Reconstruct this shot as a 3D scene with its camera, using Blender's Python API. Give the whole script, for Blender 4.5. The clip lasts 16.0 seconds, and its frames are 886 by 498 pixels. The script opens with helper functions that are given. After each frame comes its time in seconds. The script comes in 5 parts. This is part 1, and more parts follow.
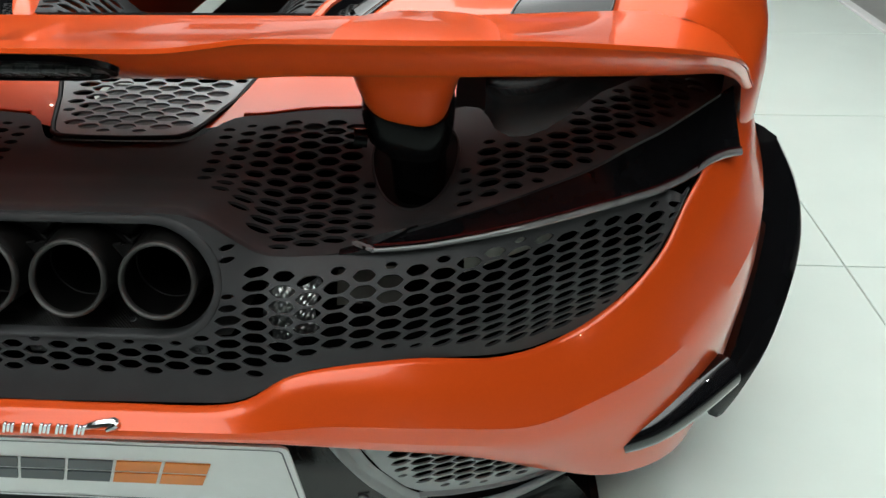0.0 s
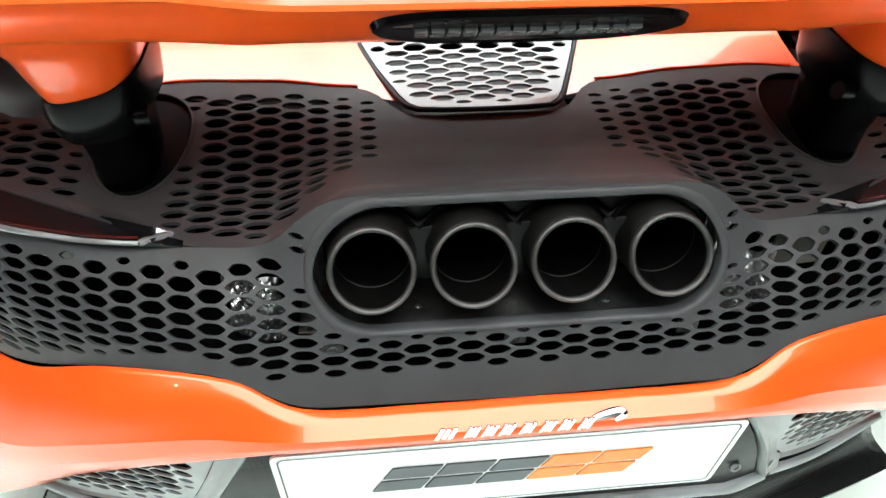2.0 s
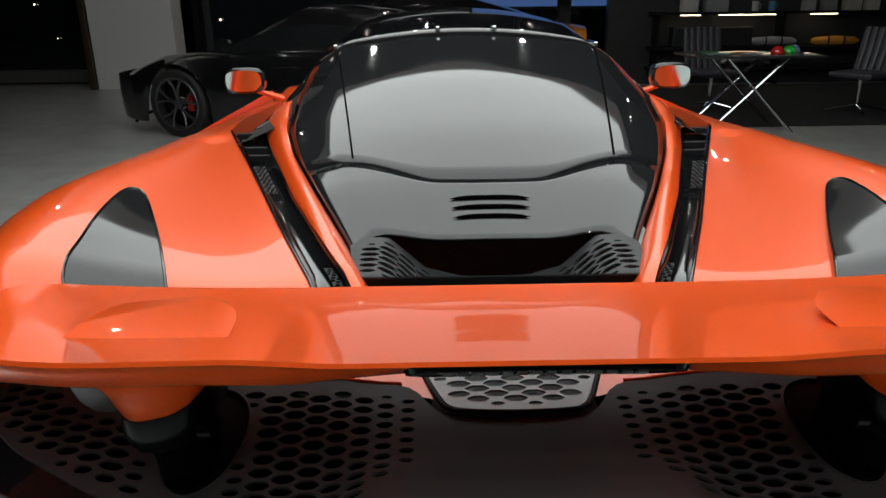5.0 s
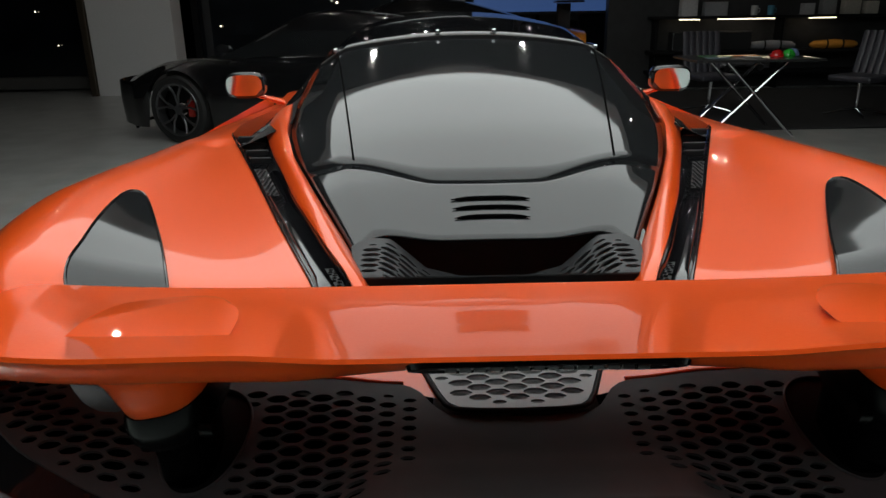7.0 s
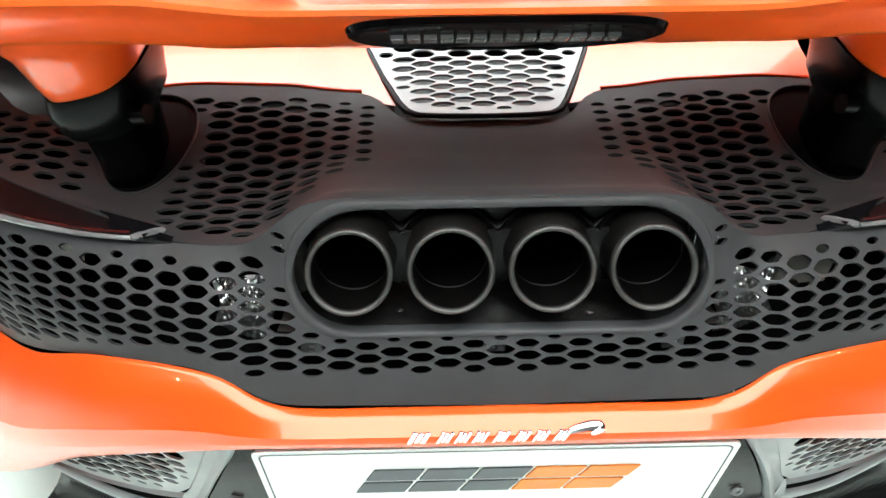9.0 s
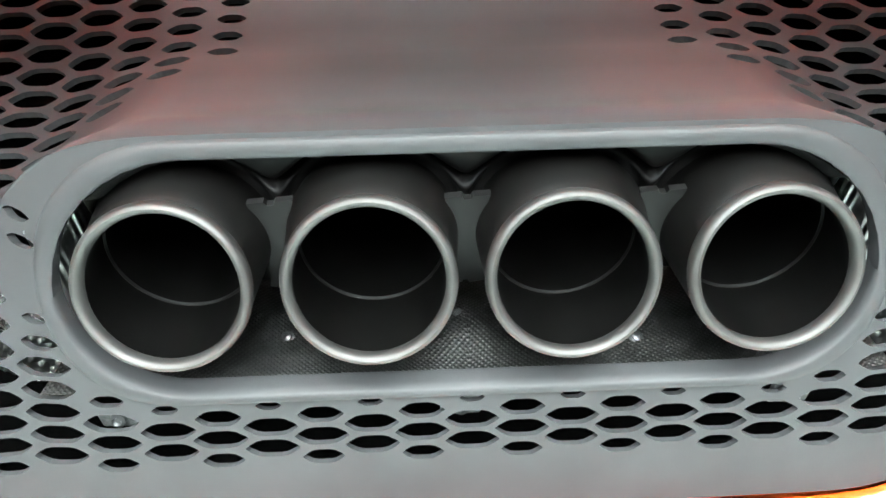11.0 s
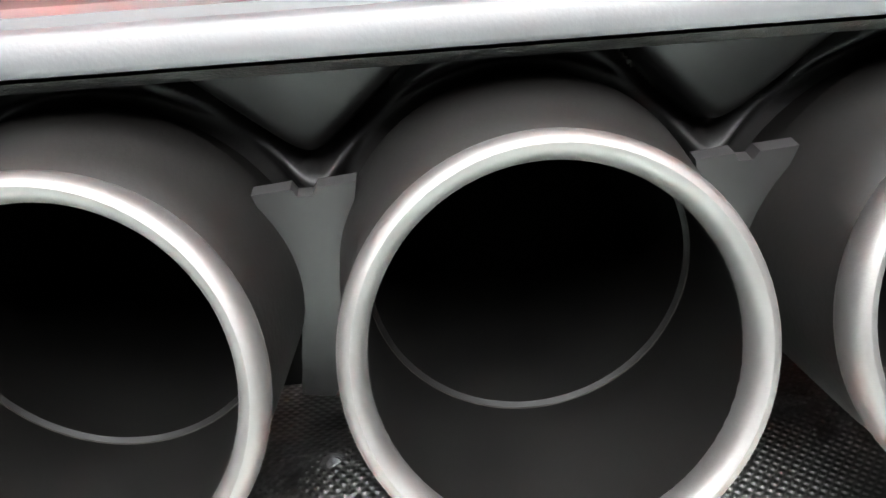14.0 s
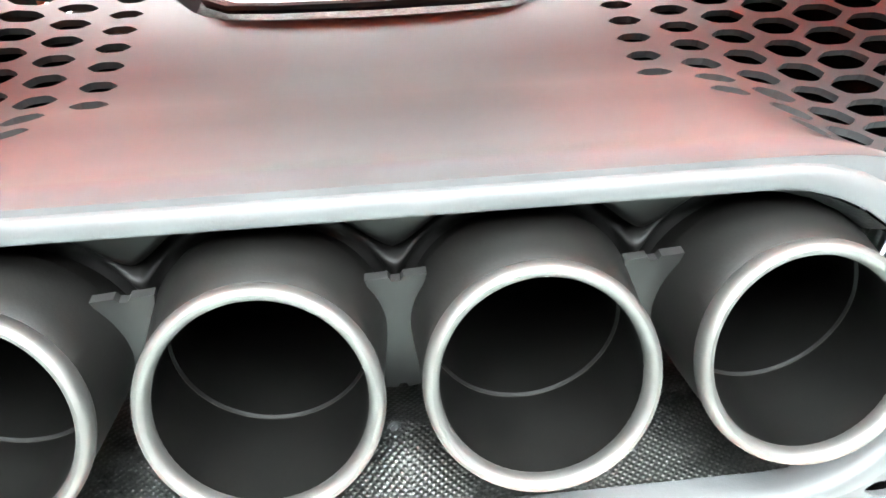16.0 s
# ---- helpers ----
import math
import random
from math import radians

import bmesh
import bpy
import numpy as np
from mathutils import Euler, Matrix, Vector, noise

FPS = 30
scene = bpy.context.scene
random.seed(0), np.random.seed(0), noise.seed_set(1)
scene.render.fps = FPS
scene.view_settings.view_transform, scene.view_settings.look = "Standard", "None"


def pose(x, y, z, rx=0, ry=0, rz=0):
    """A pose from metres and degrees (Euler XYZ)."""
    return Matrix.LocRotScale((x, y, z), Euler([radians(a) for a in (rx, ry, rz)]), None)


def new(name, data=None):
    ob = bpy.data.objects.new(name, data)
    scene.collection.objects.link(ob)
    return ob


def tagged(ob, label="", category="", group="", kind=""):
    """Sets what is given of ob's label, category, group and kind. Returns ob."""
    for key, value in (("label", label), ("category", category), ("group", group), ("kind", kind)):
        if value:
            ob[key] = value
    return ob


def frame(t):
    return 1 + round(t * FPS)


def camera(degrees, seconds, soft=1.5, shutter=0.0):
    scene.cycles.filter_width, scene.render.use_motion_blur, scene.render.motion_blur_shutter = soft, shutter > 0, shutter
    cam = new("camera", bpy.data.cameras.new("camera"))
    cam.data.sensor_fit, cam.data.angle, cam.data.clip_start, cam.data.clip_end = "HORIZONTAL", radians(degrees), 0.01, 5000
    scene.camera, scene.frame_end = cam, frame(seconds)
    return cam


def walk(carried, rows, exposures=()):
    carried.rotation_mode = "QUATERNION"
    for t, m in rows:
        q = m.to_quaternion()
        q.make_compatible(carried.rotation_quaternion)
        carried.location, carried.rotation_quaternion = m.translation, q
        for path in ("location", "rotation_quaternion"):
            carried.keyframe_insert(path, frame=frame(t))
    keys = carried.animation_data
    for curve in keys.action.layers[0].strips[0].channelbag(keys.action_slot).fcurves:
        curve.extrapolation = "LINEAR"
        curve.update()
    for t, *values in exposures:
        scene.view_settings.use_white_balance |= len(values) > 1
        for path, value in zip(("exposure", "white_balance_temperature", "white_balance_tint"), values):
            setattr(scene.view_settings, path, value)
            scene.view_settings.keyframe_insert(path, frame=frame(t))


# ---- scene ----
cam = camera(64.19, 16.0)
PATH = [
    (0.0, 0.4764, -0.5568, 1.1361, 55.23, 0.76, 3.36),
    (0.5, 0.2454, -0.5110, 1.0990, 55.62, 2.58, 2.85),
    (1.0, 0.1117, -0.5078, 1.0897, 55.36, 0.92, 6.11),
    (1.5, -0.0234, -0.4916, 1.0737, 55.27, 1.17, -1.50),
    (2.0, -0.1359, -0.5100, 1.1014, 53.51, -0.63, -6.05),
    (2.5, -0.1121, -0.5276, 1.1109, 52.25, -1.97, -3.25),
    (3.0, -0.0777, -0.5355, 1.1096, 52.39, -1.00, -0.96),
    (3.5, -0.0731, -0.5405, 1.1136, 52.73, -0.35, -0.42),
    (4.0, -0.0796, -0.5344, 1.1555, 59.70, 0.19, -0.41),
    (4.5, -0.0898, -0.5253, 1.2159, 67.42, 0.73, -0.39),
    (4.7, -0.1009, -0.5227, 1.2311, 69.90, 0.51, -0.76),
    (6.8, -0.1031, -0.5279, 1.2282, 71.69, 1.01, -0.89),
    (7.0, -0.1026, -0.5276, 1.2237, 71.00, 0.85, -0.90),
    (7.5, -0.0992, -0.5295, 1.1904, 66.85, 0.47, -1.17),
    (8.0, -0.0924, -0.5344, 1.1451, 60.97, 0.57, -1.79),
    (8.5, -0.0732, -0.5291, 1.1125, 55.83, 0.55, -1.69),
    (9.0, -0.0633, -0.5183, 1.1011, 54.12, 0.40, -1.21),
    (9.2, -0.0598, -0.5219, 1.0963, 54.23, 0.67, -0.91),
    (11.3, -0.0185, -0.1831, 0.9151, 43.23, 0.25, -2.77),
    (11.5, -0.0196, -0.1701, 0.9046, 42.18, -0.71, -3.40),
    (12.0, -0.0100, -0.1483, 0.8803, 47.09, -0.54, -2.87),
    (12.5, 0.0012, -0.1470, 0.8399, 52.95, 0.45, -2.89),
    (13.0, 0.0172, -0.1312, 0.8188, 55.76, 1.90, -3.09),
    (13.5, 0.0198, -0.1134, 0.7984, 56.44, 2.61, -3.75),
    (14.0, 0.0234, -0.0933, 0.7879, 56.32, 3.01, -4.22),
    (14.5, 0.0221, -0.0859, 0.7852, 54.55, 2.35, -4.78),
    (15.0, 0.0251, -0.0868, 0.7852, 53.60, 2.10, -5.29),
    (15.5, 0.0253, -0.1185, 0.8033, 55.51, 2.55, -4.32),
    (16.0, -0.0011, -0.1499, 0.8854, 50.59, 0.69, -6.08),
]
EXPOSURE = [(0.0, -0.40, 6500, 10), (0.5, 0.4, 6500, 10), (1.0, 1.15, 6500, 10), (2.0, 1.2, 6500, 10), (3.5, 1.0, 6500, 10), (4.0, 1.0, 6500, 10), (4.4, 0.2, 6500, 10), (4.7, -0.45, 6500, 10), (6.8, -0.9, 6500, 10),
            (7.0, -0.95, 6500, 10), (7.5, -0.95, 6500, 10), (8.0, -0.35, 6500, 10), (8.5, 0.75, 6500, 10), (9.0, 1.15, 6500, 10), (9.2, 1.15, 6500, 10), (11.3, 3.15, 6250, 6), (12.0, 3.6, 6250, 6), (13.0, 3.7, 6350, 10), (14.5, 3.75, 6600, 18), (15.5, 3.8, 6550, 16), (16.0, 4.15, 6300, 8)]
walk(cam, [(t, pose(*p)) for t, *p in PATH], EXPOSURE)

import collections

# ---------------- world and light ----------------
world = bpy.data.worlds.new("night")
world.use_nodes = True
world.node_tree.nodes["Background"].inputs[0].default_value = (0.010, 0.014, 0.022, 1)
world.node_tree.nodes["Background"].inputs[1].default_value = 0.4
scene.world = world

# ---------------- materials ----------------


def mat(name, base, rough=0.5, metal=0.0, coat=0.0, var=0.12, scale=40.0, bump=0.0, bscale=300.0, coat_rough=0.03, emit=None, spec=0.5):
    m = bpy.data.materials.new(name)
    m.use_nodes = True
    nt = m.node_tree
    b = nt.nodes["Principled BSDF"]
    tex = nt.nodes.new("ShaderNodeTexCoord")
    n1 = nt.nodes.new("ShaderNodeTexNoise")
    n1.inputs["Scale"].default_value, n1.inputs["Detail"].default_value = scale, 4
    nt.links.new(tex.outputs["Object"], n1.inputs["Vector"])
    ramp = nt.nodes.new("ShaderNodeValToRGB")
    ramp.color_ramp.elements[0].position, ramp.color_ramp.elements[1].position = 0.3, 0.75
    ramp.color_ramp.elements[0].color = (*[max(0.0, c * (1 - var)) for c in base], 1)
    ramp.color_ramp.elements[1].color = (*[min(1.0, c * (1 + var)) for c in base], 1)
    nt.links.new(n1.outputs["Fac"], ramp.inputs[0])
    nt.links.new(ramp.outputs[0], b.inputs["Base Color"])
    n2 = nt.nodes.new("ShaderNodeTexNoise")
    n2.inputs["Scale"].default_value, n2.inputs["Detail"].default_value = scale * 0.25, 3
    nt.links.new(tex.outputs["Object"], n2.inputs["Vector"])
    mr = nt.nodes.new("ShaderNodeMapRange")
    mr.inputs["To Min"].default_value, mr.inputs["To Max"].default_value = max(0.01, rough * 0.85), min(1.0, rough * 1.15)
    nt.links.new(n2.outputs["Fac"], mr.inputs["Value"])
    nt.links.new(mr.outputs[0], b.inputs["Roughness"])
    b.inputs["Metallic"].default_value = metal
    b.inputs["Coat Weight"].default_value = coat
    b.inputs["Coat Roughness"].default_value = coat_rough
    b.inputs["Specular IOR Level"].default_value = spec
    if bump:
        n3 = nt.nodes.new("ShaderNodeTexNoise")
        n3.inputs["Scale"].default_value, n3.inputs["Detail"].default_value = bscale, 3
        nt.links.new(tex.outputs["Object"], n3.inputs["Vector"])
        bp = nt.nodes.new("ShaderNodeBump")
        bp.inputs["Strength"].default_value, bp.inputs["Distance"].default_value = bump, 0.001
        nt.links.new(n3.outputs["Fac"], bp.inputs["Height"])
        nt.links.new(bp.outputs[0], b.inputs["Normal"])
    if emit:
        b.inputs["Emission Color"].default_value, b.inputs["Emission Strength"].default_value = (*emit[:3], 1), emit[3]
    return m


def carbon(name, rough=0.25):
    m = mat(name, (0.02, 0.02, 0.022), rough, spec=0.16)
    nt = m.node_tree
    b = nt.nodes["Principled BSDF"]
    tex = nt.nodes.new("ShaderNodeTexCoord")
    mp = nt.nodes.new("ShaderNodeMapping")
    mp.inputs["Rotation"].default_value = (radians(35), radians(35), radians(45))
    ch = nt.nodes.new("ShaderNodeTexChecker")
    ch.inputs["Scale"].default_value = 420
    ch.inputs["Color1"].default_value, ch.inputs["Color2"].default_value = (0.006, 0.006, 0.0065, 1), (0.013, 0.013, 0.0135, 1)
    nt.links.new(tex.outputs["Object"], mp.inputs[0])
    nt.links.new(mp.outputs[0], ch.inputs["Vector"])
    nt.links.new(ch.outputs["Color"], b.inputs["Base Color"])
    return m


def foil(name, base, k=1.0, rough=0.5):
    m = mat(name, base, rough, metal=1.0, var=0.45, scale=45)
    nt = m.node_tree
    b = nt.nodes["Principled BSDF"]
    tex = nt.nodes.new("ShaderNodeTexCoord")
    wa, wb = nt.nodes.new("ShaderNodeTexWave"), nt.nodes.new("ShaderNodeTexWave")
    ma, mb = nt.nodes.new("ShaderNodeMapping"), nt.nodes.new("ShaderNodeMapping")
    ma.inputs["Rotation"].default_value, mb.inputs["Rotation"].default_value = (0, 0, radians(45)), (0, 0, radians(-45))
    add = nt.nodes.new("ShaderNodeMath")
    add.operation = "MULTIPLY"
    sx, ab, cx = nt.nodes.new("ShaderNodeSeparateXYZ"), nt.nodes.new("ShaderNodeMath"), nt.nodes.new("ShaderNodeCombineXYZ")
    ab.operation = "ABSOLUTE"
    nt.links.new(tex.outputs["Object"], sx.inputs[0])
    nt.links.new(sx.outputs[0], ab.inputs[0])
    nt.links.new(ab.outputs[0], cx.inputs[0])
    nt.links.new(sx.outputs[1], cx.inputs[1])
    nt.links.new(sx.outputs[2], cx.inputs[2])
    for mp, w, sc in ((ma, wa, 150 * k), (mb, wb, 118 * k)):
        nt.links.new(cx.outputs[0], mp.inputs[0])
        nt.links.new(mp.outputs[0], w.inputs["Vector"])
        w.inputs["Scale"].default_value = sc
    nt.links.new(wa.outputs["Fac"], add.inputs[0])
    nt.links.new(wb.outputs["Fac"], add.inputs[1])
    bp = nt.nodes.new("ShaderNodeBump")
    bp.inputs["Strength"].default_value, bp.inputs["Distance"].default_value = 0.8, 0.0006 / k
    nt.links.new(add.outputs[0], bp.inputs["Height"])
    nt.links.new(bp.outputs[0], b.inputs["Normal"])
    return m


ORANGE = mat("orange_paint", (0.80, 0.088, 0.010), 0.30, metal=0.15, coat=0.65, var=0.04, scale=900, spec=0.3)
ORANGE.node_tree.nodes["Principled BSDF"].inputs["Coat IOR"].default_value = 1.55
SATIN = mat("satin_black", (0.031, 0.0315, 0.0335), 0.58, spec=0.46, var=0.15, scale=25, bump=0.05, bscale=900)
GLOSS = mat("gloss_black", (0.006, 0.006, 0.007), 0.06, coat=0.6, var=0.1)
DARK = mat("dark_plastic", (0.008, 0.008, 0.009), 0.5, var=0.3, spec=0.25)
LINER = mat("coarse_black_composite", (0.014, 0.014, 0.014), 0.5, var=0.5, scale=500, bump=0.5, bscale=900)
# shade of bays and cavities put into the colour; plain black on joints
VOID = mat("bay_shade_and_joint_black", (0.0012, 0.0012, 0.0012), 0.9, var=0.4, spec=0.02)
# pipe titanium far below its own tone: the recess shade is in the colour
TITAN = mat("shade_dark_titanium", (0.0036, 0.0033, 0.0031), 0.5, spec=0.15, var=0.18, scale=30, bump=0.06, bscale=700)
RIMMET = mat("bright_titanium_rim", (0.088, 0.085, 0.083), 0.56, metal=0.9, var=0.10, scale=60, bump=0.05, bscale=900)
# bracket grey lowered to hold the shade behind the pipes
STEEL = mat("shade_dark_steel", (0.0062, 0.0058, 0.0058), 0.5, spec=0.25, var=0.1)
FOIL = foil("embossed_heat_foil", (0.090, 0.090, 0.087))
FOILB = foil("bright_crumpled_foil", (0.80, 0.80, 0.77), .5, .3)
# soot tone taken near-black so that it also carries the bore's shade
SOOT_SHADE = mat("sooty_shaded_bore", (0.0014, 0.0013, 0.0012), 0.5, var=0.4, scale=50, spec=0.10)
RINGM = mat("browned_titanium", (0.016, 0.014, 0.012), 0.5, metal=0.4)
# tab grey, with the shade between the pipes painted in
TAB = mat("shade_dark_tab", (0.0066, 0.0061, 0.0062), 0.55, spec=0.3)
CHROME = mat("chrome", (0.75, 0.76, 0.78), 0.08, metal=1.0, var=0.03)
FOILD = mat("dimpled_silver_foil", (0.86, 0.86, 0.84), 0.28, metal=1.0, var=0.3, scale=60)
GREYPAINT = mat("grey_satin_paint", (0.31, 0.33, 0.335), 0.40, coat=0.35, var=0.06)
CARBON = carbon("carbon_weave")
GLASS = mat("smoked_glass", (0.012, 0.013, 0.014), 0.05, coat=0.12, var=0.05, spec=0.5)
CLEAR = mat("clear_lamp_lens", (0.18, 0.18, 0.185), 0.12, coat=0.8, var=0.2)
PLATEW = mat("white_plate", (0.82, 0.83, 0.83), 0.35, var=0.02)
INKG = mat("grey_plate_ink", (0.075, 0.085, 0.095), 0.5, var=0.05)
INKO = mat("orange_plate_ink", (0.85, 0.25, 0.03), 0.5, var=0.05)
RUBBER = mat("tyre_rubber", (0.012, 0.012, 0.012), 0.75, var=0.2, bump=0.1)
PLATFORM = mat("white_gloss_platform", (0.85, 0.95, 0.89), 0.16, coat=0.3, var=0.02, scale=4)
JOINT = mat("grey_joint", (0.30, 0.34, 0.32), 0.5)
CONCRETE = mat("polished_concrete", (0.40, 0.40, 0.385), 0.30, var=0.18, scale=3, bump=0.03)
WALLW = mat("white_wall_paint", (0.80, 0.80, 0.80), 0.6, var=0.03)
WALLD = mat("dark_wall_cladding", (0.035, 0.035, 0.036), 0.5, var=0.2, scale=8)
NIGHT = mat("night_glazing", (0.006, 0.008, 0.012), 0.06, coat=0.8, var=0.5, scale=2)
CEIL = mat("dark_ceiling", (0.03, 0.03, 0.03), 0.8)
PANEL = mat("luminous_ceiling_film", (0.9, 0.9, 0.9), 0.6, emit=(0.93, 1.0, 0.985, 3.8))
SPOT = mat("spot_lens", (0.9, 0.9, 0.9), 0.4, emit=(1.0, 0.97, 0.9, 450.0))
BLACKPAINT = mat("black_car_paint", (0.008, 0.008, 0.009), 0.18, coat=1.0, var=0.1)
ALLOY = mat("grey_alloy", (0.13, 0.13, 0.135), 0.3, metal=0.8)
ZINC = mat("zinc_plated_sheet", (0.50, 0.48, 0.43), 0.45, metal=0.3, var=0.15, scale=30, bump=0.1)
LAGGING = mat("grey_woven_lagging", (0.13, 0.135, 0.135), 0.7, var=0.35, scale=300, bump=0.6, bscale=500)
LAMPB = mat("smoked_lamp_plastic", (0.006, 0.006, 0.007), 0.08, var=0.2, spec=0.16)
REDLENS = mat("dark_red_lens", (0.045, 0.004, 0.005), 0.15, var=0.2, spec=0.5)
# well colour near-black: the deep hole's own shade is painted in
WELL = mat("shaded_well", (0.0025, 0.0025, 0.0026), 0.35, var=0.3, spec=0.08)
DARKG = mat("black_strut_plastic", (0.002, 0.002, 0.0022), 0.25, var=0.3, spec=0.10)
CALIPER = mat("red_caliper", (0.55, 0.03, 0.02), 0.35, coat=0.5)

# ---------------- building helpers ----------------


def thing(name, label, category, group="", kind="", at=(0, 0, 0)):
    ob = new(name)
    ob.location = at
    ob.empty_display_size = 0.05
    return tagged(ob, label, category, group, kind)


def link(name, verts, faces, material, parent=None, label="", smooth=True, auto=35):
    me = bpy.data.meshes.new(name)
    me.from_pydata([tuple(v) for v in verts], [], [tuple(f) for f in faces])
    bm = bmesh.new()
    bm.from_mesh(me)
    bmesh.ops.remove_doubles(bm, verts=bm.verts, dist=1e-5)
    bmesh.ops.recalc_face_normals(bm, faces=bm.faces)
    for f in bm.faces:
        f.smooth = smooth
    if smooth:
        for e in bm.edges:
            e.smooth = not (len(e.link_faces) == 2 and e.calc_face_angle(0) > radians(auto))
    bm.to_mesh(me)
    bm.free()
    me.materials.append(material)
    ob = new(name, me)
    if parent:
        ob.parent = parent
    if label:
        ob["label"] = label
    return ob


def thick(ob, t, offset=-1.0, bevel=0.0):
    s = ob.modifiers.new("thickness", "SOLIDIFY")
    s.thickness, s.offset = t, offset
    if bevel:
        b = ob.modifiers.new("edge", "BEVEL")
        b.width, b.segments, b.limit_method, b.angle_limit = bevel, 2, "ANGLE", radians(40)
    return ob


def grid_faces(nu, nv, close_u=False):
    f = []
    for i in range(nu if close_u else nu - 1):
        for j in range(nv - 1):
            a, b = i * nv + j, ((i + 1) % nu) * nv + j
            f.append((a, b, b + 1, a + 1))
    return f


def loft(name, rows, material, parent=None, label="", close=False, caps=False, auto=35):
    """rows: lists of points of one length, joined one to the next."""
    nu, nv = len(rows), len(rows[0])
    v = [p for r in rows for p in r]
    f = grid_faces(nu, nv)
    if close:
        f += [(i * nv + nv - 1, (i + 1) * nv + nv - 1, (i + 1) * nv, i * nv) for i in range(nu - 1)]
    if caps:
        f += [tuple(range(nv)), tuple(range((nu - 1) * nv, nu * nv))]
    return link(name, v, f, material, parent, label, auto=auto)


def box(name, c, s, material, parent=None, label="", bevel=0.004, m=None):
    bm = bmesh.new()
    bmesh.ops.create_cube(bm, size=1.0)
    for v in bm.verts:
        v.co = Vector((v.co.x * s[0], v.co.y * s[1], v.co.z * s[2]))
    if bevel:
        bmesh.ops.bevel(bm, geom=list(bm.edges), offset=min(bevel, min(s) * 0.45), segments=2, affect="EDGES", profile=0.5)
    if m:
        bm.transform(m)
    bmesh.ops.translate(bm, verts=bm.verts, vec=Vector(c))
    me = bpy.data.meshes.new(name)
    bm.to_mesh(me)
    bm.free()
    me.materials.append(material)
    ob = new(name, me)
    if parent:
        ob.parent = parent
    if label:
        ob["label"] = label
    return ob


def sweep(name, path, rad, material, parent=None, label="", n=10, flat=1.0, ref=(0, 0, 1)):
    """A round bar along a line of points; rad a number or one for each point."""
    pts = [Vector(p) for p in path]
    rings = []
    for i, p in enumerate(pts):
        d = (pts[min(i + 1, len(pts) - 1)] - pts[max(i - 1, 0)]).normalized()
        a = d.cross(Vector(ref))
        a = (a if a.length > 1e-4 else d.cross(Vector((1, 0, 0)))).normalized()
        b = a.cross(d)
        r = rad[i] if isinstance(rad, (list, tuple)) else rad
        rings.append([p + a * (r * math.cos(2 * math.pi * k / n)) + b * (r * flat * math.sin(2 * math.pi * k / n)) for k in range(n)])
    return loft(name, rings, material, parent, label, close=True, caps=True)


def turned(name, prof, origin, axis, material, parent=None, label="", n=48, closed=False):
    """A body of revolution: prof of (distance along the axis, radius)."""
    ax = Vector(axis).normalized()
    a = ax.cross(Vector((0, 0, 1)))
    a = (a if a.length > 1e-4 else ax.cross(Vector((1, 0, 0)))).normalized()
    b = a.cross(ax)
    o = Vector(origin)
    rows = [[o + ax * d + a * (r * math.cos(2 * math.pi * k / n)) + b * (r * math.sin(2 * math.pi * k / n)) for k in range(n)] for d, r in prof]
    if closed:
        rows.append(rows[0])
    return loft(name, rows, material, parent, label, close=True)


def lerp_table(table):
    xs, ys = [a for a, _ in table], [b for _, b in table]
    return lambda x: float(np.interp(x, xs, ys))


def smooth_table(table, w):
    """A table of (x, value), read with a running mean of width w."""
    xs, ys = [a for a, _ in table], [b for _, b in table]
    return lambda x: float(np.mean(np.interp(x + np.linspace(-w, w, 9), xs, ys)))


def sstep(a, b, x):
    t = min(1.0, max(0.0, (x - a) / (b - a)))
    return t * t * (3 - 2 * t)


def inside(poly, pts):
    p, q = np.asarray(poly), np.asarray(pts)
    r = np.zeros(len(q), bool)
    j = len(p) - 1
    for i in range(len(p)):
        c = (p[i, 1] > q[:, 1]) != (p[j, 1] > q[:, 1])
        with np.errstate(divide="ignore", invalid="ignore"):
            xx = (p[j, 0] - p[i, 0]) * (q[:, 1] - p[i, 1]) / (p[j, 1] - p[i, 1]) + p[i, 0]
        r ^= c & (q[:, 0] < xx)
        j = i
    return r


def edge_dist(poly, pts):
    p, q = np.asarray(poly, float), np.asarray(pts, float)
    best = np.full(len(q), 9.0)
    for i in range(len(p)):
        a, b = p[i - 1], p[i]
        d = b - a
        t = np.clip(((q - a) @ d) / max(d @ d, 1e-12), 0, 1)
        best = np.minimum(best, np.linalg.norm(q - a - t[:, None] * d, axis=1))
    return best


def hex_hole(cx, cy, w, h):
    """A flattened hexagon with softened corners."""
    k = [(-1, 0), (-0.86, 0.36), (-0.55, 0.86), (-0.30, 1), (0.30, 1), (0.55, 0.86), (0.86, 0.36), (1, 0), (0.86, -0.36), (0.55, -0.86), (0.30, -1), (-0.30, -1), (-0.55, -0.86), (-0.86, -0.36)]
    return [(cx + w * a, cy + h * b) for a, b in k]


